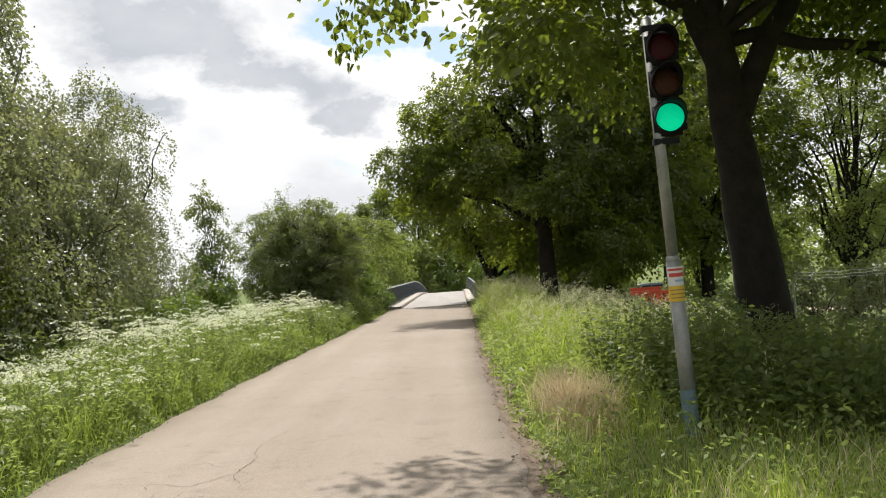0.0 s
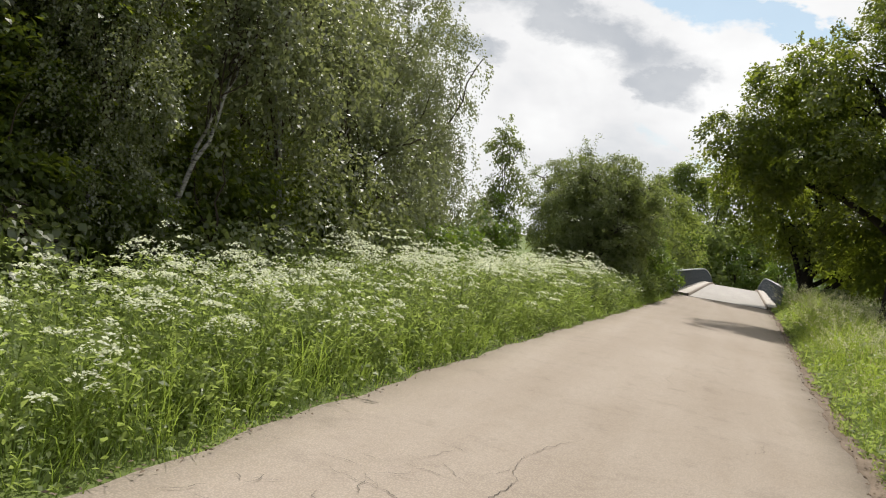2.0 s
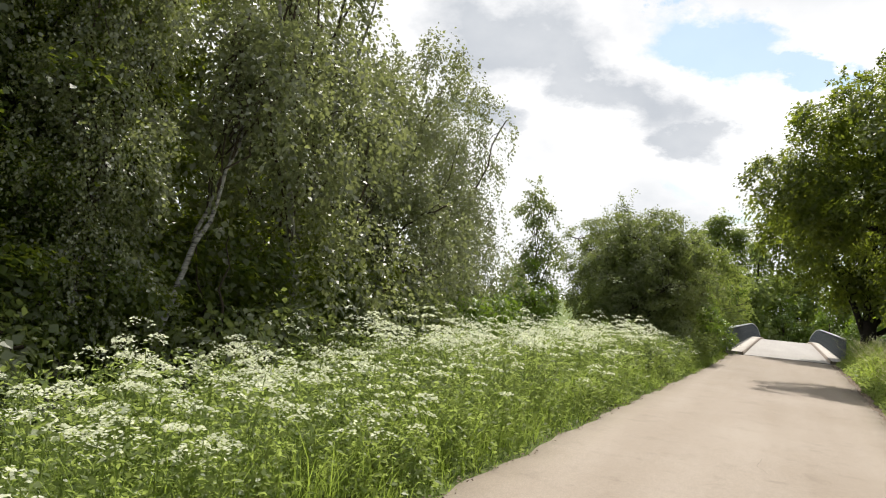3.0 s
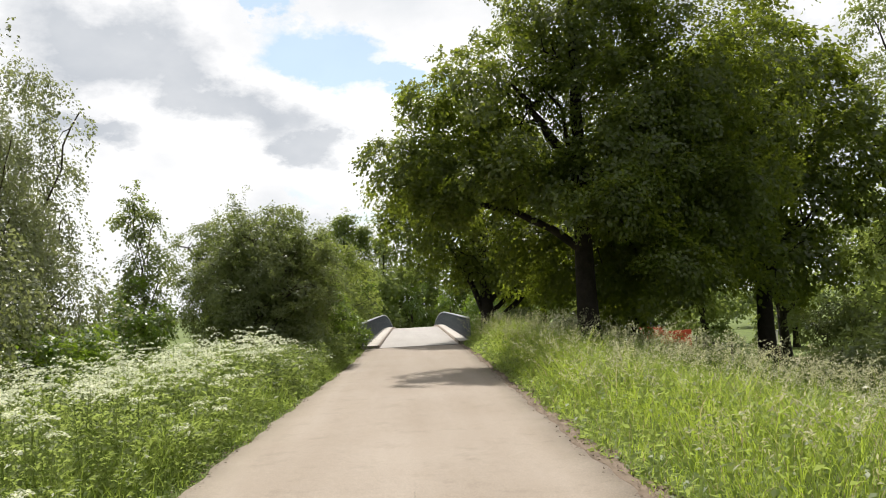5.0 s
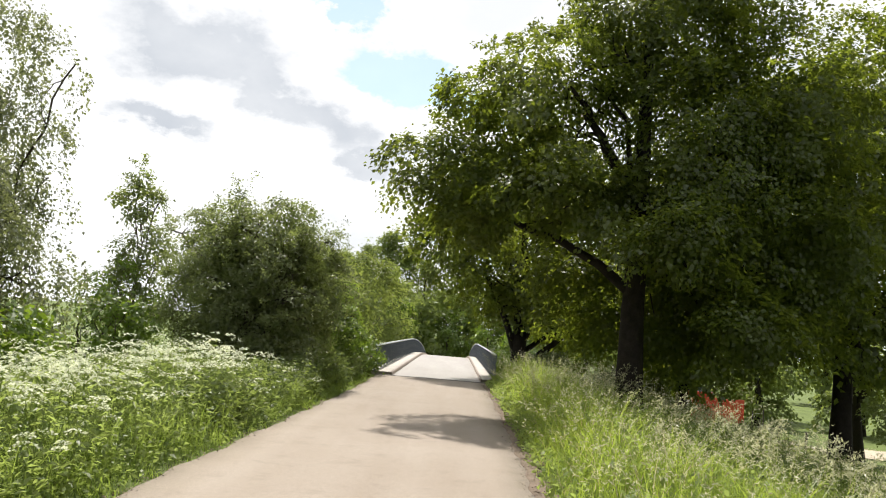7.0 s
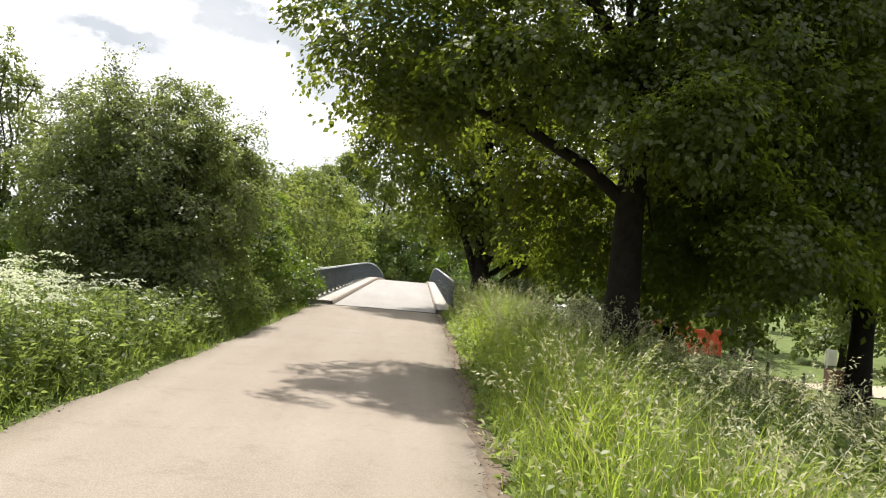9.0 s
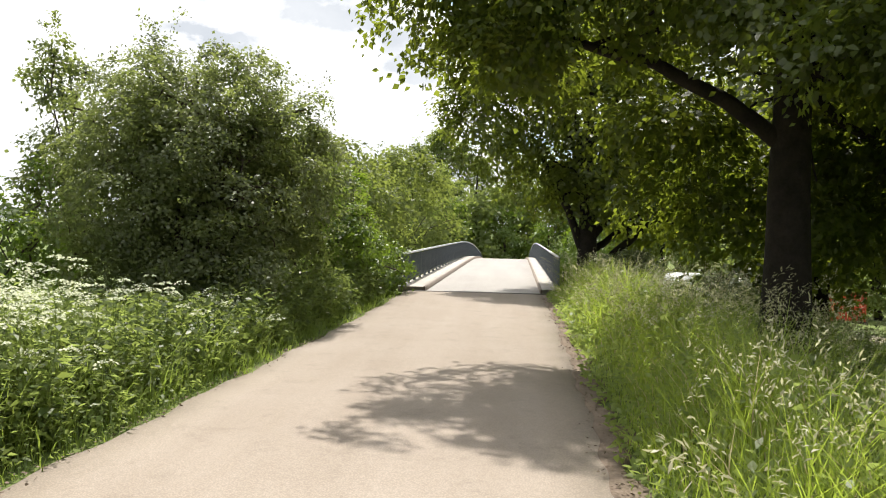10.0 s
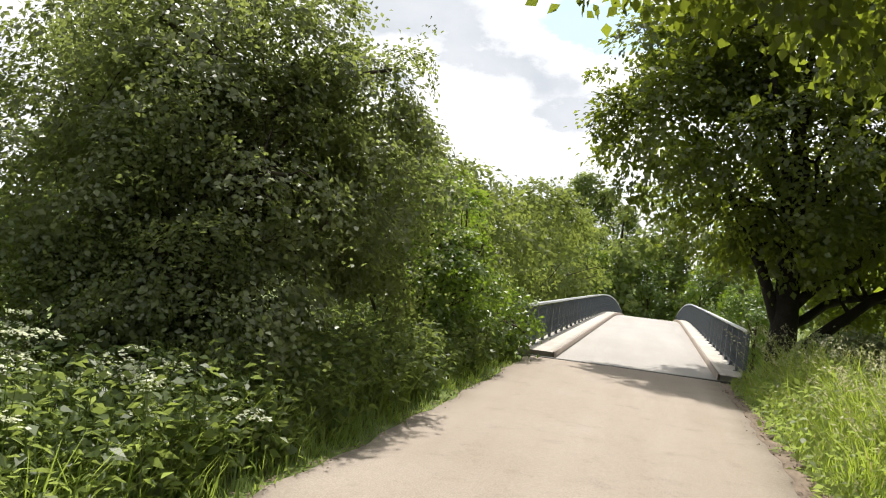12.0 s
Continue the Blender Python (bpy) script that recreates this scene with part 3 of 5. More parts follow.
def make_tree(name, place, label, lobes, sprays, per, spread, leaf, leaf_mat, bark, radius, fork, seed, droop=0.35, hang=0.0, limbs=9, lean=(0, 0), shell=0.22, category="tree", flat=0.6, group="", stems=1, clump=0.5, forks=(), shoots=0, shoot_len=0.7, filling=0.2, full=False, each=8):
    """A tree or bush: tapered trunk, limbs and a crown of many single leaves. The lobes are about the tree's foot."""
    rng = np.random.default_rng(seed)
    tree = thing(name, place, label, category, group)
    outer = int(sprays * (1 - filling))
    pts, ways = clumps(lobes, outer, clump, rng, shell, each)
    if filling:
        inner, way = blob_points([(*l[:3], l[3] * 0.85, l[4] * 0.85, l[5] * 0.85) for l in lobes], sprays - outer, rng, 0.0)
        pts, ways = np.concatenate([pts, inner]), np.concatenate([ways, way])
    keep = pts[:, 2] > 0.15
    pts, ways = pts[keep], ways[keep]
    trunk, boughs = [], []
    for k in range(stems):
        foot = (0, 0, 0) if stems == 1 else (rng.normal(0, 0.4), rng.normal(0, 0.4), 0)
        a, b = tree_wood(foot, fork, [tuple(p) for p in pts], radius * (1 if k == 0 else 0.7), rng, lean if k == 0 else tuple(rng.normal(0, 0.8, 2)), limbs)
        trunk, boughs = trunk + a, boughs + b
    for start, end, thick in forks:
        start, end = np.array(start, dtype=float), np.array(end, dtype=float)
        path = bent(start, end, 0.08 * np.linalg.norm(end - start), 9, rng, 0.05)
        trunk.append((path, np.linspace(thick, thick * 0.35, 9)))
        for m in (4, 5, 6, 7, 8):
            q = min((pts[a] for a in rng.integers(0, len(pts), 30)), key=lambda w: np.linalg.norm(w - path[m]))
            boughs.append((bent(path[m], q, 0.1, 6, rng, 0.06), np.linspace(thick * 0.3, 0.01, 6)))
    v, f = tubes(trunk, 12)
    place_mesh("trunk", mesh_of("trunk", v, f, bark, True), tree)
    v, f = tubes(boughs, 5)
    place_mesh("branchwork", mesh_of("branchwork", v, f, bark if bark is not BIRCH_BARK else TWIG, True), tree)
    v, f = crown_leaves(pts, ways, per, spread, leaf, rng, droop, flat, hang, full)
    if shoots:
        tip, out = blob_points(lobes, shoots * 3, rng, 0.95)
        high = np.argsort(-np.einsum("ij,ij->i", tip - np.mean([l[:3] for l in lobes], 0), out) - 0.4 * tip[:, 2])[:shoots]
        tip, out = tip[high], unit(out[high] + rng.normal(0, 0.35, (len(high), 3)) + [0, 0, 0.45])
        reach = shoot_len * rng.uniform(0.4, 1.0, len(tip))
        many = 34
        s = np.tile(np.linspace(0, 1, many), len(tip))
        at = np.repeat(tip, many, 0) + np.repeat(out, many, 0) * (s * np.repeat(reach, many))[:, None] + rng.normal(0, 0.05, (len(s), 3))
        at[:, 2] -= 0.25 * s * s * np.repeat(reach, many)
        extra = leaf_quads(at, np.repeat(out, many, 0) * 0.5 + rng.normal(0, 0.6, (len(s), 3)), leaf * rng.uniform(0.6, 1.1, len(s)), leaf * 0.6, rng, full=full)
        v, f = joined((v, f), extra)
    place_mesh("crown", mesh_of("crown", v, f, leaf_mat), tree)
    return tree


def foot(x, y):
    return Matrix.Translation((x, y, float(ground_z(x, y)) - 0.02))


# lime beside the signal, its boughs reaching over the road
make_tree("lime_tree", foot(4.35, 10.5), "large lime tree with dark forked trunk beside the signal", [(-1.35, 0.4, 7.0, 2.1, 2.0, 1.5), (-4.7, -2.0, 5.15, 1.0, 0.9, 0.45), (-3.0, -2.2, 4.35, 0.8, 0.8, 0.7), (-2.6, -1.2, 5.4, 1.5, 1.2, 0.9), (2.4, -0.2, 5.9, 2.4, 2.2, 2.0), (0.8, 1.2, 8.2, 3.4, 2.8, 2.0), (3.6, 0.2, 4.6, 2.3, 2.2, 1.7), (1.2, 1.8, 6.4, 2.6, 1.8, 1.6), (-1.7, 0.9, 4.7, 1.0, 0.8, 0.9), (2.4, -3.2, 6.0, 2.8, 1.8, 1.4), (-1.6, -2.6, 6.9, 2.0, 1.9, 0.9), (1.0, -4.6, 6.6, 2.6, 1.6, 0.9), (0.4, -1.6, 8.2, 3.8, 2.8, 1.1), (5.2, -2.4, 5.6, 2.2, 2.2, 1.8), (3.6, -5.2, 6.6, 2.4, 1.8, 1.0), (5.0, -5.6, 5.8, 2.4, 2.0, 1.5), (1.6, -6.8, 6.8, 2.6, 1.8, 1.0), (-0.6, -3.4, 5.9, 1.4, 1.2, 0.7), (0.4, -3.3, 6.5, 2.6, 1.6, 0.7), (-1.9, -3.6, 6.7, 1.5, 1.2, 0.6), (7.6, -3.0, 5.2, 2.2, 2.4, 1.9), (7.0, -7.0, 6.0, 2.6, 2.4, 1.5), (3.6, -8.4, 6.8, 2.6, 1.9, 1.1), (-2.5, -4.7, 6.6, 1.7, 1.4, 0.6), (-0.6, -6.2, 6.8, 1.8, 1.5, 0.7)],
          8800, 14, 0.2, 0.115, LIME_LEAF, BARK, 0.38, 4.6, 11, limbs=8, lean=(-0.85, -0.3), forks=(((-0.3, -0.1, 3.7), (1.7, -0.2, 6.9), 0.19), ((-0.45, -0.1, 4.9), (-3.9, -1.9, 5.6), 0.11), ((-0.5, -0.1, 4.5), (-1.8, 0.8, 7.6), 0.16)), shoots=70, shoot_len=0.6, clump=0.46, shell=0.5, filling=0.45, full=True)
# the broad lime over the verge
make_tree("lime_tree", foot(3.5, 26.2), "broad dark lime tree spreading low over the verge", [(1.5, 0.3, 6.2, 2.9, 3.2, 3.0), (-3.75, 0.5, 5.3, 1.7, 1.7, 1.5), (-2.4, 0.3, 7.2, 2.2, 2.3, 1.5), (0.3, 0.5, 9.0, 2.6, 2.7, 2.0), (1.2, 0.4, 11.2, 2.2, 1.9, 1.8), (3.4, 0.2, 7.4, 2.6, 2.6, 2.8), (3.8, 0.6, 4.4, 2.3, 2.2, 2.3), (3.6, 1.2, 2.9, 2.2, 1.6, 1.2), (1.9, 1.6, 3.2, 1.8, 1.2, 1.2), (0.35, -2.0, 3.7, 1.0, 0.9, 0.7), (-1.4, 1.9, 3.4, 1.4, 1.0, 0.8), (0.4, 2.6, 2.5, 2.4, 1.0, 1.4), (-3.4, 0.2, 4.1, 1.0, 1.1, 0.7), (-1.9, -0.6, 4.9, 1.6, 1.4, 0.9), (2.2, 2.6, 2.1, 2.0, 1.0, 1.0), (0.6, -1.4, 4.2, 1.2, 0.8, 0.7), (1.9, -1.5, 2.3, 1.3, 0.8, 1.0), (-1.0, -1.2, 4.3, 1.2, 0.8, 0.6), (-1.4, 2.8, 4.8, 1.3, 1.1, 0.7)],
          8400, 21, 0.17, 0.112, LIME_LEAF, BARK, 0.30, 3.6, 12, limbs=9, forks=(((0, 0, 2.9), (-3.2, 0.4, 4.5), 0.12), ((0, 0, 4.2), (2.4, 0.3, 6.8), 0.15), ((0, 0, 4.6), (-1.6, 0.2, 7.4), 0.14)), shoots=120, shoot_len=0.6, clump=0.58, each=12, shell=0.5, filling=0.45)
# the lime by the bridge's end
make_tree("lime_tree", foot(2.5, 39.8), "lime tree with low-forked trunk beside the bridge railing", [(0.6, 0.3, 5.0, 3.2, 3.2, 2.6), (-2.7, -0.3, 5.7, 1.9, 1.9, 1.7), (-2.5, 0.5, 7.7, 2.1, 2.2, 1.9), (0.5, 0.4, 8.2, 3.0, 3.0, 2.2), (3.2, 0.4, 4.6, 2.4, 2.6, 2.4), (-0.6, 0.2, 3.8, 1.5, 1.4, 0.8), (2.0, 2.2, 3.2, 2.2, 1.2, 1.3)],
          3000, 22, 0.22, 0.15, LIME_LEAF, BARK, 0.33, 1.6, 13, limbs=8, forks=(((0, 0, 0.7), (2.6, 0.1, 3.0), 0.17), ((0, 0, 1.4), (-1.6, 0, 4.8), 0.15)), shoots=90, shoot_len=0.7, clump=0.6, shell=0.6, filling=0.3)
# the tree standing lower on the meadow, and airy ones behind the fence
make_tree("lime_tree", foot(10.4, 31.0), "dark-trunked lime tree standing lower on the meadow", [(-1.5, 0, 6.2, 4.0, 3.8, 3.2), (1.8, 0.4, 7.0, 3.4, 3.4, 3.6), (-2.5, 0.5, 3.6, 2.2, 2.0, 1.3), (0.2, 0, 9.5, 2.6, 2.6, 2.0), (0.5, -0.5, 3.6, 2.8, 2.2, 1.2)],
          2100, 18, 0.24, 0.19, LIME_LEAF, BARK, 0.29, 2.4, 14, limbs=8, shoots=40, clump=0.65, shell=0.5, filling=0.3)
make_tree("lime_tree", foot(7.2, 34.5), "low-branching dark lime tree between the verge and the meadow", [(0, 0, 4.9, 3.0, 3.0, 2.5), (-1.2, 0.3, 3.6, 2.6, 2.2, 1.6), (0.5, 0.2, 7.2, 2.4, 2.4, 2.2), (-1.0, 0, 1.8, 2.2, 1.6, 1.2)],
          1200, 18, 0.24, 0.19, LIME_LEAF, BARK, 0.2, 1.6, 16, limbs=6, shoots=30, clump=0.6, filling=0.3)
for x, y, seed, lean in ((16.2, 31.5, 15, (1.2, 0)), (14.6, 38.0, 18, (-0.8, 0)), (21.0, 30.0, 19, (0.6, 0.4))):
    make_tree("ash_tree", foot(x, y), "airy ash tree with open branches behind the fence", [(0, 0, 6.5, 4.0, 3.6, 3.4), (1.5, 0.5, 9.5, 3.2, 3.2, 2.6), (-2.0, 0, 9.2, 2.4, 2.4, 2.4), (1.0, -1.0, 3.6, 3.0, 2.6, 1.6), (0.2, 0.3, 12.0, 2.2, 2.2, 1.8)],
              900, 26, 0.24, 0.13, FAR_LEAF, BARK, 0.2, 1.6, seed, limbs=22, lean=lean, clump=0.55, shell=0.45, filling=0.1, group="ash trees behind the fence")

# birches along the foot of the bank
BIRCHES = ((-10.2, 26.8, 9.0), (-12.5, 25.6, 10.0), (-9.9, 23.6, 7.8), (-12.2, 21.8, 11.2), (-9.0, 19.4, 7.8), (-11.2, 17.6, 11.4), (-13.8, 20.0, 12.0), (-8.4, 15.0, 9.4), (-10.8, 12.6, 11.5), (-13.6, 14.0, 12.0),
           (-8.6, 10.2, 9.6), (-11.5, 8.0, 11.0), (-9.6, 5.2, 10.0))
models = []
for k in range(4):
    h = (9.0, 9.8, 11.2, 10.4)[k]
    r = np.random.default_rng(60 + k)
    lobes = [(r.normal(0, 0.55), r.normal(0, 0.55), h * q, r.uniform(0.8, 1.15) * (1.5 - 1.25 * abs(q - 0.45)), r.uniform(0.8, 1.15) * (1.5 - 1.25 * abs(q - 0.45)), h * 0.1) for q in (0.24, 0.36, 0.48, 0.58, 0.68, 0.78, 0.88)]
    models.append((h, lobes))
made = {}
for i, (x, y, h) in enumerate(BIRCHES):
    k = i % 4
    size = h / (models[k][0] * 1.02)
    turn = foot(x, y) @ pose(0, 0, 0, random.uniform(-2, 2), random.uniform(-2, 4), random.uniform(0, 360)) @ Matrix.Scale(size, 4)
    if k not in made:
        made[k] = make_tree("birch_tree", turn, "slender birch with pale bark and hanging twigs", models[k][1], 950, 22, 0.16, 0.092, BIRCH_LEAF, BIRCH_BARK, 0.1, 2.0, 30 + k, droop=0.9, hang=0.95, limbs=8, lean=(1.1, 0.4), shell=0.4, clump=0.5, filling=0.1, category="tree", group="birches below the bank")
    else:
        copy_thing(made[k], turn)

for x, y, lean, seed in ((-8.2, 10.9, (0.0, 2.1), 35), (-8.5, 11.3, (0.1, 1.7), 36), (-8.9, 16.0, (0.2, 1.6), 37)):
    make_tree("birch_sapling", foot(x, y), "young birch with a thin pale leaning stem", [(lean[0], lean[1], 5.0, 0.9, 0.8, 0.6), (lean[0] * 0.8, lean[1] * 0.85, 4.1, 0.6, 0.6, 0.5)], 130, 20, 0.14, 0.085, BIRCH_LEAF, BIRCH_BARK, 0.055, 2.6, seed, droop=0.7, hang=0.5, limbs=4, lean=lean, clump=0.35, group="young birches at the wood's edge")
make_tree("maple_tree", foot(-10.2, 10.6), "dense dark maple among the birches", [(0, 0, 1.9, 2.5, 2.6, 1.6), (0, 0, 3.2, 2.3, 2.4, 2.4), (0.4, 0.3, 6.0, 2.2, 2.4, 2.2), (0, 0, 8.4, 1.8, 1.8, 1.8)],
          2000, 26, 0.18, 0.1, LIME_LEAF, BARK, 0.16, 1.2, 17, limbs=6, clump=0.5, filling=0.3)
# the thin young tree, the dense hawthorns and the growth along the bank
make_tree("young_tree", foot(-9.5, 32.4), "thin young tree with sparse upright foliage", [(0, 0, 2.4, 1.2, 1.2, 1.5), (0.3, 0, 3.9, 1.1, 0.95, 1.1), (-0.2, 0, 5.2, 0.7, 0.6, 0.7), (-0.1, 0, 6.0, 0.35, 0.35, 0.5)], 380, 16, 0.17, 0.11, BUSH_LEAF, TWIG, 0.05, 1.0, 41, limbs=9, clump=0.3, shell=0.1, filling=0.3, shoots=24, shoot_len=0.6)
make_tree("hawthorn_bush", foot(-5.2, 28.9), "dense round hawthorn bush beside the road", [(0, 0, 2.2, 2.0, 2.2, 1.8), (0.2, -0.3, 3.4, 1.5, 1.6, 1.2), (1.2, 1.9, 2.2, 1.1, 1.5, 1.4), (1.4, 1.1, 3.4, 0.8, 0.9, 0.8), (-0.9, 0.4, 2.5, 1.4, 1.7, 1.5), (0.2, -0.8, 1.1, 1.8, 1.4, 0.9), (-0.6, 2.0, 2.6, 1.5, 1.7, 1.7), (0.4, 0.2, 4.3, 0.75, 0.7, 0.5), (-1.2, 0.4, 3.7, 0.8, 0.9, 0.7), (-0.5, -0.3, 4.5, 0.4, 0.4, 0.4)], 5400, 24, 0.12, 0.07, BUSH_LEAF, TWIG, 0.09, 0.5, 42, limbs=8, category="bush", stems=4, droop=0.1, each=13, clump=0.44, shell=0.6, filling=0.3, shoots=150, shoot_len=0.75)
make_tree("elder_bush", foot(-3.9, 34.2), "light green bush at the railing's end", [(0, 0, 1.3, 1.0, 1.8, 1.1), (-0.6, 0.8, 2.3, 1.1, 1.7, 1.1), (0.3, 1.8, 0.9, 0.8, 1.0, 0.8), (0.95, 2.5, 0.75, 0.45, 0.6, 0.5)], 680, 26, 0.14, 0.085, BRIGHT_LEAF, TWIG, 0.05, 0.3, 44, limbs=5, category="bush", stems=3, shoots=50, droop=0.2, clump=0.34, shell=0.5)
for x, y, s, seed in ((-6.6, 38.5, 1.0, 45), (-6.2, 45.0, 1.45, 47), (-8.6, 52.0, 1.8, 48), (-6.2, 60.0, 1.8, 49), (-6.8, 72.0, 1.9, 51)):
    make_tree("roadside_tree", foot(x, y), "leafy green tree beside the bridge approach", [(0, 0, 2.6 * s, 2.2 * s, 2.2 * s, 1.9 * s), (0.6, 0.3, 4.0 * s, 1.5 * s, 1.5 * s, 1.1 * s), (-0.8, -0.4, 1.5 * s, 1.7 * s, 1.7 * s, 1.2 * s)], 640, 17, 0.22 * s, 0.125 * s, FAR_LEAF, TWIG, 0.1, 0.6, seed, limbs=5, stems=2, clump=0.42 * s, shell=0.45, group="trees by the bridge approach")
for x, y, rx, h, mat, seed in ((-7.8, 12.0, 1.4, 1.4, BUSH_LEAF, 71), (-8.4, 7.5, 1.5, 1.6, BUSH_LEAF, 72), (-8.2, 17.5, 1.5, 1.5, BUSH_LEAF, 73), (-8.6, 22.5, 1.7, 1.8, BRIGHT_LEAF, 74), (-9.8, 30.6, 1.9, 3.2, BRIGHT_LEAF, 75), (-8.0, 3.0, 1.6, 1.8, BUSH_LEAF, 76), (-10.2, 9.6, 2.2, 4.2, LIME_LEAF, 77), (-10.0, 14.6, 2.2, 3.8, LIME_LEAF, 78), (-10.6, 20.0, 2.2, 3.6, LIME_LEAF, 79), (-10.6, 25.4, 2.2, 3.0, LIME_LEAF, 70), (-9.4, 5.4, 2.2, 4.6, LIME_LEAF, 69), (-9.0, 12.6, 1.5, 3.2, LIME_LEAF, 92), (-9.2, 8.2, 1.5, 3.4, LIME_LEAF, 93), (-12.2, 12.0, 2.4, 5.6, LIME_LEAF, 94), (-12.4, 16.4, 2.4, 5.2, LIME_LEAF, 95), (-9.0, 16.2, 1.3, 2.6, LIME_LEAF, 96)):
    make_tree("undergrowth_bush", foot(x, y), "leafy green undergrowth bush below the birches", [(0, 0, h * 0.45, rx, rx * 1.3, h * 0.5), (0.3, 0.6, h * 0.7, rx * 0.7, rx * 0.8, h * 0.35)], 300, 18, 0.18, 0.115, mat, TWIG, 0.05, 0.3, seed, limbs=3, category="bush", stems=2, clump=0.36, shell=0.4, group="undergrowth below the birches")
for x, y, h, mat, seed in ((3.0, 36.9, 1.1, WILLOW_LEAF, 81), (4.4, 44.0, 2.4, WILLOW_LEAF, 82), (9.8, 45.0, 2.4, WILLOW_LEAF, 83), (5.6, 34.0, 1.1, BUSH_LEAF, 85), (14.5, 34.0, 2.4, BUSH_LEAF, 86), (19.0, 30.0, 2.6, BRIGHT_LEAF, 87), (4.0, 31.8, 1.0, WILLOW_LEAF, 88), (7.6, 21.2, 1.7, BUSH_LEAF, 67), (11.0, 24.6, 2.2, BUSH_LEAF, 66), (13.8, 25.0, 2.4, BUSH_LEAF, 65)):
    make_tree("meadow_shrub", foot(x, y), "grey-green willow shrub on the slope" if mat is WILLOW_LEAF else "dark green shrub on the slope", [(0, 0, h * 0.5, h * 0.7, h * 0.7, h * 0.5), (0.3, 0.2, h * 0.75, h * 0.45, h * 0.45, h * 0.35)], 300, 18, 0.16, 0.105, mat, TWIG, 0.05, 0.3, seed, limbs=3, category="bush", stems=2, clump=0.34, shell=0.4, group="shrubs on the slope")

# woods that close the view
far_models = {}
FAR = [(-16.5, 97, 1.0), (-11.5, 93, 1.0), (-6.5, 97, 1.0), (-2.5, 92, 1.3), (1.5, 96, 1.4), (6, 92, 1.4), (11, 97, 1.45), (17, 93, 1.4), (25, 88, 1.35), (33, 78, 1.2), (38, 66, 1.2), (42, 52, 1.25),
       # the three near x -17 are added behind the birches to block western skylight
       (-20, 31, 1.0), (-21, 16, 1.2), (-17.5, 6, 1.1), (-17, 12, 1.15), (-17.5, 20.5, 1.05), (25, 46, 1.0), (30, 34, 1.0), (20, 60, 0.9), (27, 24, 1.0), (14, 72, 1.0), (10, 66, 0.8), (13.0, 58, 0.65), (17.5, 54, 0.62), (22.5, 52.5, 0.7), (28, 54, 0.85), (33, 47, 0.9)]
for x, y, s, seed in ((-4.8, 88, 1.7, 101), (-8.4, 85, 1.8, 102), (0.2, 90, 1.6, 103), (4.2, 87, 1.7, 104), (7.8, 82, 1.7, 105)):
    make_tree("bankside_willow", foot(x, y), "light green willow on the bank beyond the bridge", [(0, 0, 2.2 * s, 1.9 * s, 1.9 * s, 1.7 * s), (0.4, 0.2, 3.6 * s, 1.2 * s, 1.2 * s, 1.0 * s)], 300, 18, 0.34, 0.22, BRIGHT_LEAF, TWIG, 0.12, 1.0, seed, limbs=4, clump=0.8, shell=0.4, group="willows beyond the bridge")
for i, (x, y, s) in enumerate(FAR):
    k = i % 3
    turn = foot(x, y) @ pose(0, 0, 0, 0, 0, random.uniform(0, 360)) @ Matrix.Scale(s, 4)
    if k not in far_models:
        far_models[k] = make_tree("wood_tree", turn, "full green tree at the edge of the woods", [(0, 0, 4.2, 3.4, 3.4, 3.2), (0.8, 0.4, 7.0, 2.6, 2.6, 2.6), (-1.2, -0.6, 5.6, 2.4, 2.4, 2.4), (0.2, 0.2, 9.2 + k, 1.7, 1.7, 2.2), (0.5, -0.5, 1.8, 3.2, 3.2, 1.7)], 340, 13, 0.4, 0.36, WOOD_LEAF, BARK, 0.25, 2.0, 90 + k, limbs=4, clump=0.85, shell=0.45, group="woods round the meadow")
    else:
        copy_thing(far_models[k], turn)
poplar = None
for x, y, s in ((-9.0, 128, 1.0), (-12.6, 131, 0.86), (-6.0, 130, 0.9), (-15.6, 129, 0.76), (-3.0, 132, 0.78), (-18.5, 131, 0.68)):
    turn = foot(x, y) @ pose(0, 0, 0, 0, 0, random.uniform(0, 360)) @ Matrix.Scale(s, 4)
    if poplar is None:
        poplar = make_tree("poplar_tree", turn, "tall grey-green poplar standing over the far woods", [(0, 0, z, r, r, 2.6) for z, r in ((4, 2.0), (7, 2.3), (10, 2.2), (13, 1.8), (15.6, 1.8), (17.2, 1.2))], 420, 16, 0.5, 0.4, WOOD_LEAF, BARK, 0.25, 3.0, 110, limbs=5, clump=0.8, shell=0.4, group="poplars over the woods")
    else:
        copy_thing(poplar, turn)


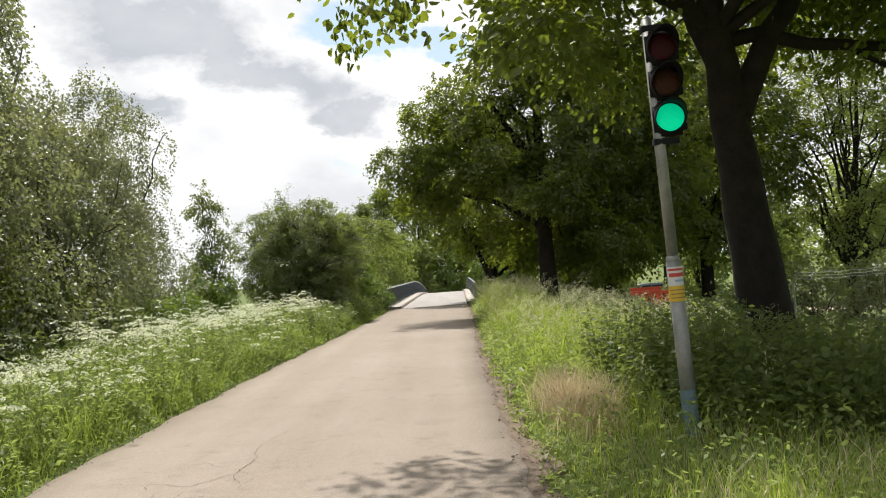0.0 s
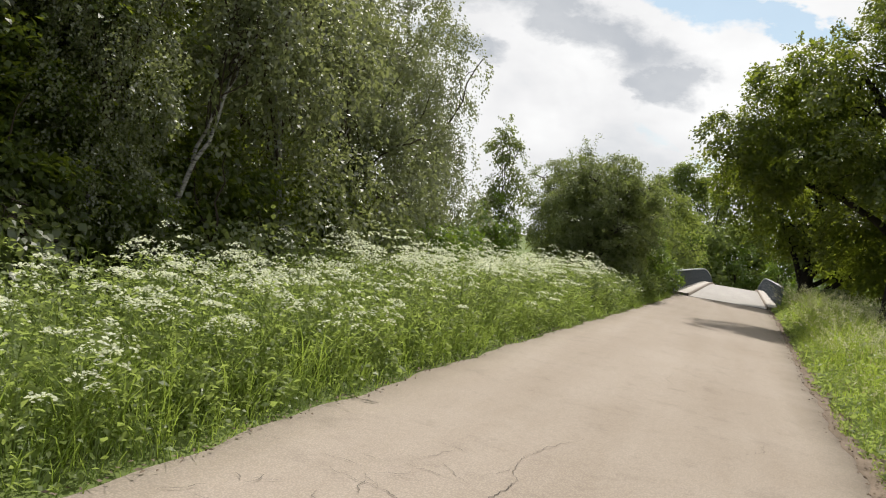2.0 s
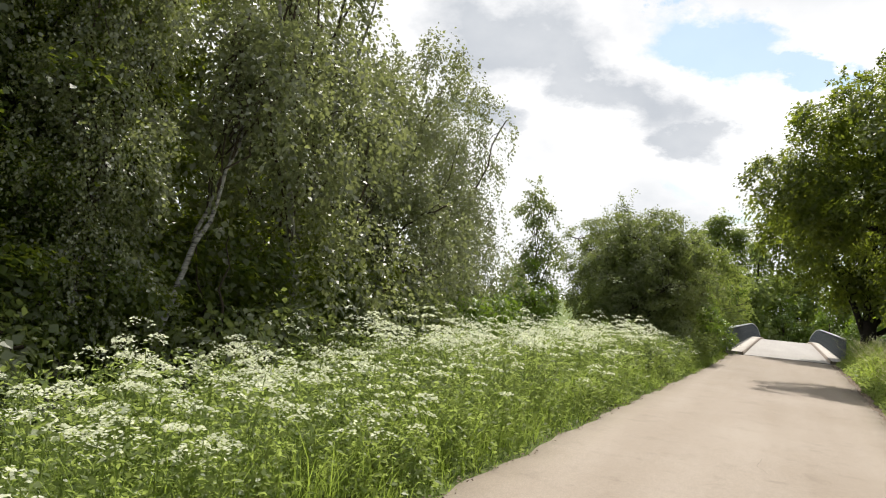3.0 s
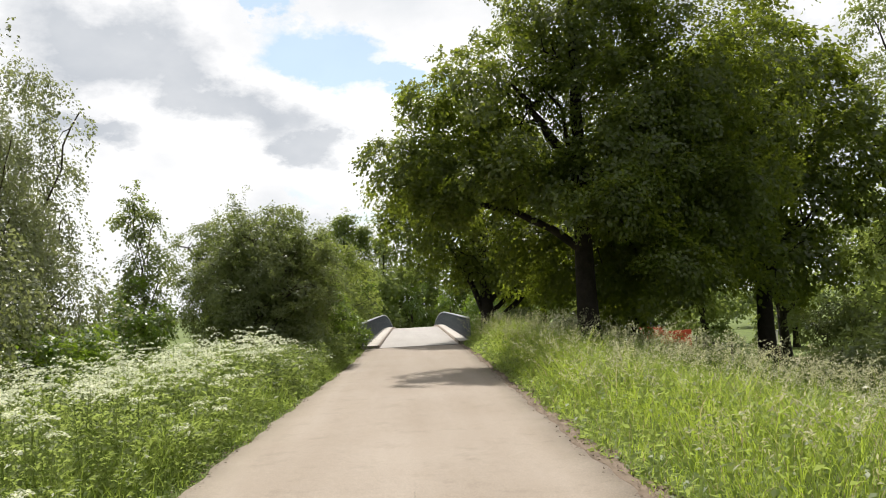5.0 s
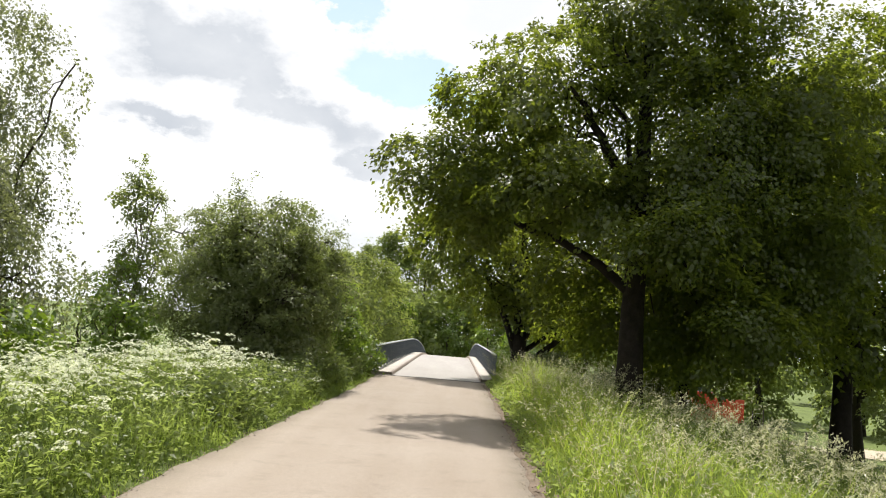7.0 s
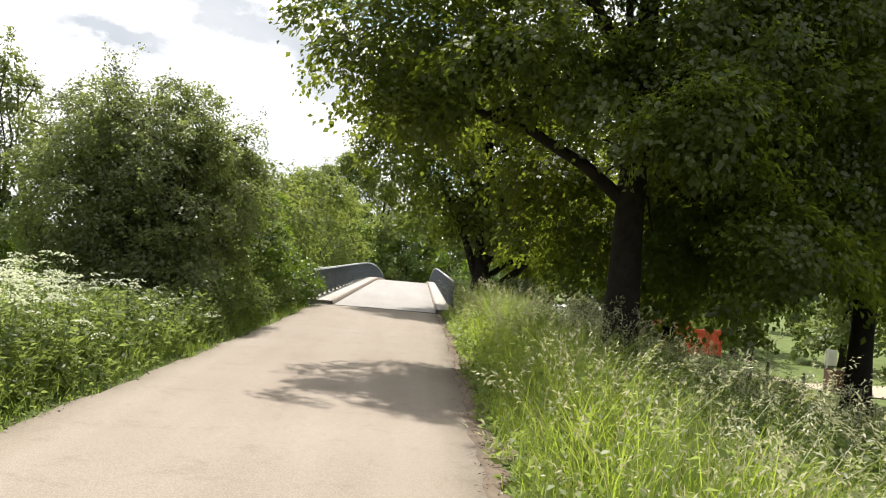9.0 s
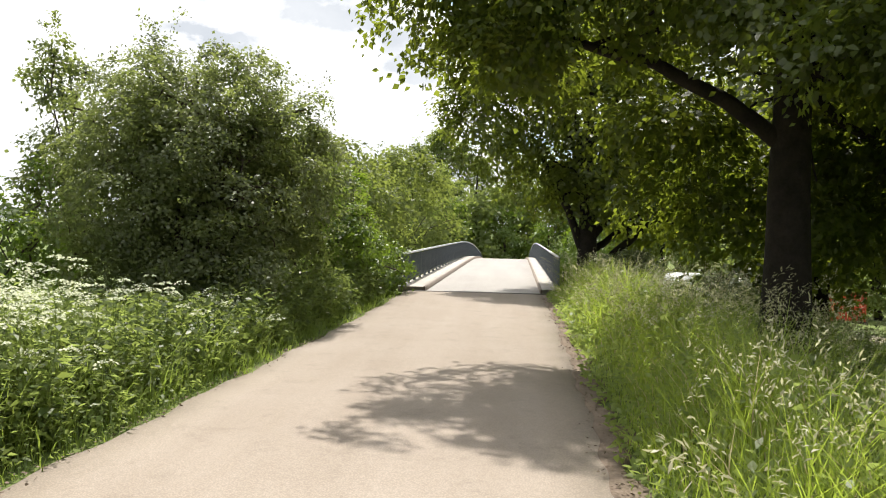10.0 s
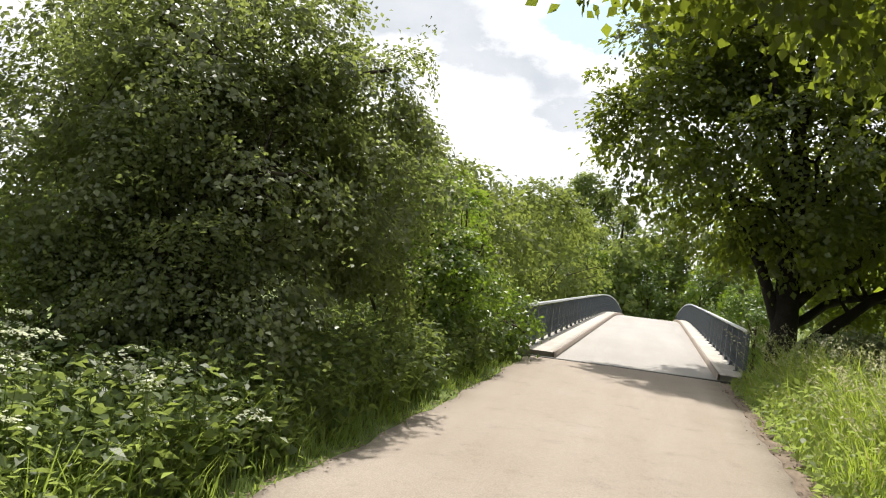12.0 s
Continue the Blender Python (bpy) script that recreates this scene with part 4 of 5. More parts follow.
# ---- herbs and grass ----
def blades(x, y, height, width, rng, lean=0.35, z=None):
    """Bent, tapered grass blades: two quads each."""
    n = len(x)
    base = np.stack([x, y, ground_z(x, y) if z is None else z], 1)
    drift = np.array([noise.noise(Vector((a * 1.1, b * 1.1, 9.0))) for a, b in zip(x, y)])
    ang = drift * 9.0 + rng.normal(0, 1.1, n)
    way = np.stack([np.cos(ang), np.sin(ang), np.zeros(n)], 1)
    side = np.stack([-np.sin(ang), np.cos(ang), np.zeros(n)], 1) * width[:, None] / 2
    bend = way * (height * lean * rng.uniform(0.3, 1.4, n))[:, None]
    up = np.array([0, 0, 1.0]) * height[:, None]
    mid, tip = base + up * 0.55 + bend * 0.35, base + up * rng.uniform(0.85, 1.0, n)[:, None] + bend
    verts = np.stack([base - side, base + side, mid + side * 0.8, mid - side * 0.8, tip + side * 0.12, tip - side * 0.12], 1).reshape(-1, 3)
    i = np.arange(n)[:, None] * 6
    faces = np.concatenate([i + [0, 1, 2, 3], i + [3, 2, 4, 5]])
    return (verts, faces), tip


def scatter(x0, x1, y0, y1, count, rng):
    return rng.uniform(x0, x1, count), rng.uniform(y0, y1, count)


def clumpy(x, y, scale, cut):
    """Which places lie in the clumps of a slow noise."""
    return np.array([noise.noise(Vector((a * scale, b * scale, 3.3))) > cut for a, b in zip(x, y)])


def build_right_grass():
    rng = np.random.default_rng(21)
    x, y = scatter(0.6, 11.0, 1.0, 37.0, 66000, rng)
    x = 0.6 + (x - 0.6) ** 1.5 / 10.4 ** 0.5
    edge = x - road_right(y)
    keep = edge > 0.05 + 0.2 * rng.uniform(0, 1, len(x)) + 0.1 * smooth01((y - 17) / 4)
    x, y, edge = x[keep], y[keep], edge[keep]
    slow = np.array([noise.noise(Vector((a * 0.5, b * 0.35, 1.0))) for a, b in zip(x, y)])
    tall = np.clip(edge / 1.1, 0.16, 1.0) * (0.64 + 0.35 * slow) * rng.uniform(0.55, 1.15, len(x)) * (1 + 0.7 * smooth01((y - 15) / 7) * (1 - smooth01((edge - 1.3) / 1.1)) - 0.3 * smooth01((edge - 2.2) / 1.2))
    tall *= 0.6 + 0.4 * smooth01((y - 5.5) / 2.5)
    tall *= 1 - 0.75 * np.exp(-((x - 1.2) / 0.4) ** 2 - ((y - 8.5) / 0.8) ** 2)
    tall *= 1 - 0.6 * np.exp(-((x - 1.9) / 0.6) ** 2 - ((y - 6.1) / 0.9) ** 2)
    quads, _ = blades(x, y, tall, rng.uniform(0.003, 0.009, len(x)) * (1 + y / 30), rng, 0.75)
    hx, hy = scatter(0.6, 8.0, 2.0, 37.0, 46000, rng)
    hx = 0.6 + (hx - 0.6) ** 1.5 / 7.4 ** 0.5
    near = hx - road_right(hy)
    ok = near > 0.05 + 0.1 * rng.uniform(0, 1, len(hx))
    hx, hy, near = hx[ok], hy[ok], near[ok]
    level = np.clip(near / 1.0, 0.12, 1.0) * rng.uniform(0.05, 0.5, len(hx)) * (1 + 0.8 * smooth01((hy - 15) / 7) * (1 - smooth01((near - 1.3) / 1.1)))
    at = np.stack([hx, hy, ground_z(hx, hy) + level], 1)
    size = rng.uniform(0.025, 0.075, len(hx)) * (1 + hy / 40)
    herbs = leaf_quads(at, rng.normal(0, 1, (len(hx), 3)) * [1, 1, 0.5] + [0, 0, 0.25], size, size * rng.uniform(0.35, 0.6, len(hx)), rng, 0.1)
    place_mesh("verge_herbs", mesh_of("verge_herbs", *herbs, HERB_LEAF), label="low leafy herbs under the verge grass", kind="stuff", category="wildflowers")
    dry = rng.uniform(0, 1, len(x)) < 0.12 + 0.22 * (y < 7.5)
    old, _ = blades(x[dry] + 0.03, y[dry], tall[dry] * 0.9, rng.uniform(0.003, 0.008, dry.sum()) * (1 + y[dry] / 30), rng, 1.0)
    place_mesh("withered_grass", mesh_of("withered_grass", *old, STRAW), label="withered straw-coloured blades among the verge grass", kind="stuff", category="grass")
    place_mesh("verge_grass", mesh_of("verge_grass", *quads, GRASS_BLADE), label="tall uncut green grass on the verge", kind="stuff", category="grass")
    # flowering stems with pale heads
    x, y = scatter(1.0, 7.5, 2.0, 37.0, 3900, rng)
    keep = ((y > 10.5 - 3 * (x < 1.7)) | (rng.uniform(0, 1, len(x)) < 0.06)) & (x - road_right(y) > 0.35) & ((clumpy(x, y, 0.4, -0.02)) | (x > 3.0))
    x, y = x[keep], y[keep]
    tall = rng.uniform(0.6, 1.0, len(x)) * np.where(x > 2.8, 1.1, 1.0) * (1 + 0.35 * smooth01((y - 15) / 7) * (x < 3.2))
    quads, tip = blades(x, y, tall, np.full(len(x), 0.005), rng, 0.55)
    way = unit(tip - np.stack([x, y, ground_z(x, y) + tall * 0.55], 1))
    per = 22
    at = np.repeat(tip, per, 0) - np.repeat(way, per, 0) * rng.uniform(-0.08, 0.26, len(tip) * per)[:, None] + rng.normal(0, 0.02, (len(tip) * per, 3))
    heads = leaf_quads(at, np.repeat(way, per, 0) + rng.normal(0, 0.5, (len(at), 3)) + [0, 0, -0.3], rng.uniform(0.03, 0.065, len(at)), rng.uniform(0.008, 0.016, len(at)), rng)
    place_mesh("grass_stalks", mesh_of("grass_stalks", *quads, GRASS_BLADE), label="tall thin grass stalks over the verge", kind="stuff", category="grass")
    place_mesh("seeding_grass", mesh_of("seeding_grass", *heads, SEED_HEAD), label="pale drooping seed heads over the verge grass", kind="stuff", category="grass")
    # trampled straw beside the road
    x, y = rng.normal(1.3, 0.17, 2600), rng.normal(8.35, 0.5, 2600)
    keep = x - road_right(y) > 0.1
    quads, _ = blades(x[keep], y[keep], rng.uniform(0.15, 0.55, keep.sum()), rng.uniform(0.005, 0.012, keep.sum()), rng, 0.6)
    place_mesh("dry_grass", mesh_of("dry_grass", *quads, STRAW), label="dry trampled straw beside the road's edge", kind="stuff", category="grass")
    # litter on the bare edge
    n = 3600
    y = rng.uniform(1, 36, n)
    x = road_right(y) + rng.normal(0.08, 0.09, n)
    at = np.stack([x, y, np.full(n, 0.022)], 1)
    at[: n // 3, 0] = road_left(y[: n // 3]) - rng.normal(0.0, 0.05, n // 3)
    v, f = leaf_quads(at, rng.normal(0, 1, (n, 3)) * [1, 1, 0.15], rng.uniform(0.015, 0.05, n), rng.uniform(0.01, 0.025, n), rng, 0.05)
    place_mesh("leaf_litter", mesh_of("leaf_litter", v, f, EARTH), label="brown leaf litter along the road's edge", kind="stuff", category="litter")


def stems_of(x, y, height, rng, thick=0.006):
    """Thin upright stems as three-sided prisms; also their tops."""
    n = len(x)
    base = np.stack([x, y, ground_z(x, y)], 1)
    top = base + np.stack([rng.normal(0, 0.09, n), rng.normal(0, 0.09, n), height], 1)
    verts = []
    for k in range(3):
        off = np.array([math.cos(k * 2.094), math.sin(k * 2.094), 0]) * thick
        verts += [base + off, top + off * 0.5]
    verts = np.stack(verts, 1).reshape(-1, 3)
    i = np.arange(n)[:, None] * 6
    return (verts, np.concatenate([i + [0, 2, 3, 1], i + [2, 4, 5, 3], i + [4, 0, 1, 5]])), base, top


def build_parsley():
    rng = np.random.default_rng(22)
    x, y = scatter(-7.4, -3.0, 1.5, 27.5, 3000, rng)
    depth = road_left(y) - x
    keep = (depth > 0.25) & (depth < 2.9 + 0.5 * rng.uniform(0, 1, len(x)))
    x, y, depth = x[keep], y[keep], depth[keep]
    n = len(x)
    slow = np.array([noise.noise(Vector((a * 0.6, b * 0.45, 5.0))) + 0.9 * noise.noise(Vector((a * 1.9, b * 1.7, 2.0))) for a, b in zip(x, y)])
    height = np.clip(0.5 + 0.65 * np.clip((depth - 0.1) / 0.55, 0, 1), 0, 1.15) * (0.92 + 0.22 * slow) * (rng.uniform(0.78, 1.08, n) + 0.22 * (rng.uniform(0, 1, n) > 0.88))
    height *= (0.64 + 0.26 * smooth01((y - 5) / 9)) * (1 - 0.3 * smooth01((y - 22) / 6))
    stems, base, top = stems_of(x, y, height, rng)
    pairs = [stems]
    # ferny leaves all along the stems
    near = np.where(y < 15, 76, 40)
    m = int(near.sum())
    level = rng.uniform(0.08, 0.9, m)
    reach = rng.uniform(0.03, 0.26, m) * (1.15 - level)
    ang = rng.uniform(0, 2 * np.pi, m)
    way = np.stack([np.cos(ang), np.sin(ang), rng.normal(0.15, 0.3, m)], 1)
    at = np.repeat(base, near, 0) + np.repeat(top - base, near, 0) * level[:, None] + way * reach[:, None]
    length = rng.uniform(0.03, 0.085, m) * np.repeat(np.where(y < 15, 1.0, 1.4), near)
    pairs.append(leaf_quads(at, way + rng.normal(0, 0.4, (m, 3)), length, length * rng.uniform(0.22, 0.42, m), rng))
    # broad low leaves filling the stand
    fy = rng.uniform(1.5, 24.0, 26000)
    fd = rng.uniform(0.12, 2.6, len(fy)) ** 1.2
    fx = road_left(fy) - fd
    mound = np.array([noise.noise(Vector((a * 1.6, b * 1.4, 7.0))) for a, b in zip(fx, fy)])
    lift = np.clip(fd / 0.6, 0.15, 1.0) * (0.72 + 0.5 * mound) * rng.uniform(0.2, 1.0, len(fy))
    at = np.stack([fx, fy, ground_z(fx, fy) + lift], 1)
    size = rng.uniform(0.03, 0.075, len(fy))
    pairs.append(leaf_quads(at, rng.normal(0, 1, (len(fy), 3)) * [1, 1, 0.4] + [0.3, 0, 0.1], size, size * rng.uniform(0.4, 0.7, len(fy)), rng, 0.1))
    place_mesh("cow_parsley", mesh_of("cow_parsley", *joined(*pairs), HERB_LEAF), label="dense stand of flowering cow parsley beside the road", kind="stuff", category="wildflowers")
    # umbels: small flat heads of tiny white florets
    some = rng.uniform(0, 1, n) < np.where(y < 24, 0.36, 0.2) * np.clip((depth - 0.2) / 0.5, 0.15, 1)
    some &= (depth < 2.2) | (y > 9)
    heads = []
    for k in range(3):
        t = top[some] + np.stack([rng.normal(0, 0.12, some.sum()), rng.normal(0, 0.12, some.sum()), rng.uniform(-0.14, 0.12, some.sum()) * (k > 0) + 0.09], 1)
        heads.append(t)
    heads = np.concatenate(heads)
    per = 34
    m = len(heads) * per
    ang, rad = rng.uniform(0, 2 * np.pi, m), 0.1 * np.sqrt(rng.uniform(0, 1, m)) * np.repeat(rng.uniform(0.45, 1.15, len(heads)), per)
    at = np.repeat(heads, per, 0) + np.stack([np.cos(ang) * rad, np.sin(ang) * rad, -rad * rad * 6 + rng.normal(0, 0.004, m)], 1)
    v, f = leaf_quads(at, np.stack([np.cos(ang), np.sin(ang), rng.normal(0, 0.15, m)], 1), rng.uniform(0.020, 0.034, m), rng.uniform(0.018, 0.03, m), rng, 0.02)
    place_mesh("parsley_blossom", mesh_of("parsley_blossom", v, f, BLOSSOM), label="flat white umbels on the cow parsley", kind="stuff", category="wildflowers")
    # long grass in and before the stand
    x, y = scatter(-7.4, -2.6, 1.0, 37.0, 52000, rng)
    depth = road_left(y) - x
    keep = (depth > -0.05 + 0.12 * rng.uniform(0, 1, len(x))) & (depth < 1.3 + 2.2 * rng.uniform(0, 1, len(x)))
    keep &= (y < 19) | (depth < 0.3 + 0.5 * rng.uniform(0, 1, len(x)))
    x, y, depth = x[keep], y[keep], depth[keep]
    tall = np.clip(depth / 0.7, 0.14, 1.0) * rng.uniform(0.3, 0.85, len(x)) * (1 - 0.35 * smooth01((depth - 0.7) / 0.6))
    fy = rng.uniform(1.0, 30.0, 4000)
    fd = rng.uniform(0.12, 0.7, 4000)
    x, y, tall = np.concatenate([x, road_left(fy) - fd]), np.concatenate([y, fy]), np.concatenate([tall, rng.uniform(0.25, 0.8, 4000) * np.clip(fd / 0.4, 0.3, 1)])
    quads, _ = blades(x, y, tall, rng.uniform(0.004, 0.009, len(x)) * (1 + y / 40), rng, 0.8)
    place_mesh("bank_grass", mesh_of("bank_grass", *quads, BANK_BLADE), label="long green grass among the cow parsley", kind="stuff", category="grass")


def build_nettles(name, label, x0, x1, y0, y1, count, h0, h1, leaf, mat, seed, inside, flowers=0.0):
    rng = np.random.default_rng(seed)
    x, y = scatter(x0, x1, y0, y1, count, rng)
    keep = inside(x, y)
    x, y = x[keep], y[keep]
    n = len(x)
    stems, base, top = stems_of(x, y, rng.uniform(h0, h1, n), rng, 0.005)
    per = 22
    m = n * per
    level = np.tile(np.linspace(0.15, 1.0, per), n)
    ang = np.tile(np.arange(per) * 1.57, n) + np.repeat(rng.uniform(0, 6, n), per) + rng.normal(0, 0.3, m)
    way = np.stack([np.cos(ang), np.sin(ang), rng.normal(-0.15, 0.25, m)], 1)
    at = np.repeat(base, per, 0) + np.repeat(top - base, per, 0) * level[:, None] + way * 0.02
    length = leaf * rng.uniform(0.6, 1.2, m) * (1.25 - 0.6 * level)
    v, f = joined(stems, leaf_quads(at, way, length, length * 0.55, rng, 0.1))
    place_mesh(name, mesh_of(name, v, f, mat), label=label, kind="stuff", category="nettles")


build_right_grass()
build_parsley()
build_nettles("nettle_bed", "dark nettles round the signal and the lime", 1.7, 8.0, 5.6, 13.5, 2700, 0.55, 1.15, 0.12, NETTLE_LEAF, 23, lambda x, y: (x - 4.4) ** 2 / 7.0 + (y - 9.2) ** 2 / 9.0 < 1.1)
build_nettles("nettle_bank", "leafy nettles and brambles before the hawthorn", -6.6, -2.6, 20.5, 37.2, 3900, 0.45, 0.95, 0.13, NETTLE_LEAF, 24, lambda x, y: (road_left(y) - x > 0.3) & (road_left(y) - x < 3.2))
build_nettles("weeds", "broad-leaved weeds under the lime", 2.2, 7.0, 19.5, 36.0, 2000, 0.4, 1.0, 0.09, NETTLE_LEAF, 25, lambda x, y: x > 2.2 + 0.9 * np.sin(y * 0.9) ** 2)


# ---- traffic signal ----
def traffic_signal():
    sig = thing("traffic_signal", foot(2.12, 7.05) @ pose(0, 0, 0, 0, -1.8, 0), "grey-poled traffic signal showing green in the verge", "traffic light")
    bm = bmesh.new()
    cyl(bm, Matrix.Translation((0, 0, 0.75)), 0.067, 0.067, 1.66, 20)
    cyl(bm, Matrix.Translation((0, 0, 1.6)), 0.067, 0.052, 0.06, 20)
    cyl(bm, Matrix.Translation((0, 0, 2.7)), 0.052, 0.047, 2.16, 20)
    cyl(bm, Matrix.Translation((0, 0, 3.79)), 0.046, 0.03, 0.03, 20)
    part("pole", bm, GALV, sig, smooth=True)
    bm = bmesh.new()
    cyl(bm, Matrix.Translation((0, 0, 0.22)), 0.0705, 0.0705, 0.42, 24, False)
    part("painted_band", bm, BLUEBAND, sig, "worn blue band at the pole's foot", True)

    def sleeve(name, z0, z1, a0, a1, r, mat, parent, label=""):
        bm = bmesh.new()
        rows = [[bm.verts.new((r * math.sin(radians(a)), -r * math.cos(radians(a)), z)) for a in np.linspace(a0, a1, 10)] for z in (z0, z1)]
        for i in range(9):
            bm.faces.new((rows[0][i], rows[0][i + 1], rows[1][i + 1], rows[1][i]))
        return part(name, bm, mat, parent, label, True)

    sticker = sleeve("sticker", 1.22, 1.53, -85, 85, 0.0705, LABEL_WHITE, sig, "red, white and yellow notice wrapped round the pole")
    for z0, z1, a0, a1, mat in ((1.495, 1.515, -70, 70, LABEL_RED), (1.44, 1.475, -60, 65, LABEL_RED), (1.395, 1.415, -20, 60, LABEL_BLUE), (1.22, 1.36, -85, 85, LABEL_YELLOW)):
        sleeve("printed_bar", z0, z1, a0, a1, 0.072, mat, sticker)
    for z0 in (1.25, 1.285, 1.32):
        sleeve("printed_bar", z0, z0 + 0.008, -60, 60, 0.0735, EARTH, sticker)
    # three lamp housings turned a little towards the road
    for z, mat, word in ((3.5, RED_LENS, "unlit red lamp"), (3.18, AMBER_LENS, "unlit amber lamp"), (2.86, GREEN_LENS, "lit green lamp")):
        m = Matrix.Translation((0.10, -0.02, z)) @ pose(0, 0, 0, 0, 0, -7)
        bm = bmesh.new()
        bmesh.ops.create_cube(bm, size=1.0, matrix=m @ Matrix.Translation((0, 0, 0)) @ Matrix.Diagonal((0.285, 0.16, 0.315, 1)))
        bmesh.ops.bevel(bm, geom=list(bm.edges), offset=0.04, segments=3, affect="EDGES")
        lamp = part("lamp_housing", bm, HOUSING, sig, word, True)
        bm = bmesh.new()
        bmesh.ops.create_uvsphere(bm, u_segments=28, v_segments=14, radius=0.124, matrix=m @ Matrix.Translation((0, -0.075, 0)) @ Matrix.Diagonal((1, 0.28, 1, 1)))
        part("lens", bm, mat, lamp, word.split(" ", 1)[0] + " " + word.split(" ")[1] + " lens", True)
        bm = bmesh.new()
        count = 22
        rings = []
        for r in (0.136, 0.142):
            front = [bm.verts.new(m @ Vector((r * math.sin(a), -0.075, r * math.cos(a)))) for a in np.linspace(-2.25, 2.25, count)]
            tip = [bm.verts.new(m @ Vector((r * math.sin(a) * 0.97, -0.075 - 0.27 * (0.12 + 0.88 * max(0.0, math.cos(a * 0.85)) ** 1.3), r * math.cos(a) * 0.97 - 0.01))) for a in np.linspace(-2.25, 2.25, count)]
            rings.append((front, tip))
        for i in range(count - 1):
            for front, tip in rings:
                bm.faces.new((front[i], front[i + 1], tip[i + 1], tip[i]))
            bm.faces.new((rings[0][1][i], rings[0][1][i + 1], rings[1][1][i + 1], rings[1][1][i]))
        part("visor", bm, HOUSING, lamp, "", True)
    for z in (2.66, 3.69):
        bm = bmesh.new()
        box(bm, -0.06, -0.05, z - 0.03, 0.17, 0.05, z + 0.03, 0.012)
        part("bracket", bm, HOUSING, sig)
    return sig


traffic_signal()


# ---- beyond the verge ----
DARK_STEEL = surface("rusty_fence_steel", (0.07, 0.06, 0.055), (0.16, 0.14, 0.125), 9.0, 0.7, 0.3)
WIRE = surface("galvanised_wire", (0.3, 0.31, 0.31), (0.48, 0.49, 0.49), 20.0, 0.5, 0.6)
RED_PLASTIC = surface("orange_red_plastic", (0.45, 0.05, 0.03), (0.62, 0.10, 0.06), 6.0, 0.5, vary=0.15)
WHITE_PAINT = surface("white_vehicle_paint", (0.66, 0.66, 0.65), (0.8, 0.8, 0.79), 3.0, 0.3, spec=0.5)
DARK_PAINT = surface("dark_vehicle_paint", (0.03, 0.035, 0.045), (0.06, 0.065, 0.08), 3.0, 0.3, spec=0.5)
GLASS_DARK = surface("tinted_window_glass", (0.015, 0.02, 0.022), (0.03, 0.035, 0.04), 3.0, 0.08, spec=0.6)
RUBBER = surface("black_tyre_rubber", (0.012, 0.012, 0.012), (0.03, 0.03, 0.03), 20.0, 0.85)
BROWN_WOOD = surface("brown_stained_wood", (0.07, 0.04, 0.028), (0.14, 0.085, 0.06), 6.0, 0.8)
STAKE_WOOD = surface("weathered_stake_wood", (0.07, 0.06, 0.05), (0.17, 0.15, 0.125), 8.0, 0.9)
SAND = surface("sandy_path", (0.36, 0.30, 0.22), (0.52, 0.45, 0.35), 2.0, 0.95)


def mesh_fence():
    """Wire mesh fence with cranked posts and three strands of barbed wire."""
    x0, x1, y = 9.9, 25.6, 22.3
    fence = thing("wire_fence", Matrix.Translation((x0, y, 0)), "wire mesh fence with cranked posts and barbed strands", "fence")
    xs = np.arange(0, x1 - x0 + 0.1, 2.6)
    for dx in xs:
        g = float(ground_z(x0 + dx, y))
        v, f = tubes([(np.array([(dx, 0, g - 0.2), (dx, 0, g + 0.9), (dx, 0, 0.55), (dx, -0.12, 0.66), (dx, -0.3, 0.84)]), np.full(5, 0.03))], 6)
        place_mesh("post", mesh_of("post", v, f, DARK_STEEL if dx else WIRE, True), fence)
    for off, z in ((-0.13, 0.67), (-0.21, 0.76), (-0.3, 0.85)):
        s = np.linspace(0, x1 - x0, 80)
        line = np.stack([s, np.full(80, off), z - 0.03 * np.abs(np.sin(s * math.pi / 2.6)) + 0.012 * np.sin(s * 9)], 1)
        v, f = tubes([(line, np.full(80, 0.006))], 4)
        place_mesh("barbed_strand", mesh_of("barbed_strand", v, f, WIRE), fence)
    lines = []
    for s0 in np.arange(-2.0, x1 - x0, 0.12):
        for sign in (1, -1):
            a, b = (s0, s0 + 1.6) if sign > 0 else (s0 + 1.6, s0)
            pts = np.array([(min(max(a + (b - a) * q, 0), x1 - x0), 0, -1.1 + 1.6 * q) for q in (0, 0.5, 1)])
            if np.ptp(pts[:, 0]) > 0.3:
                lines.append((pts, np.full(3, 0.0022)))
    v, f = tubes(lines, 3)
    tagged(place_mesh("mesh", mesh_of("mesh", v, f, DARK_STEEL), fence), kind="stuff")


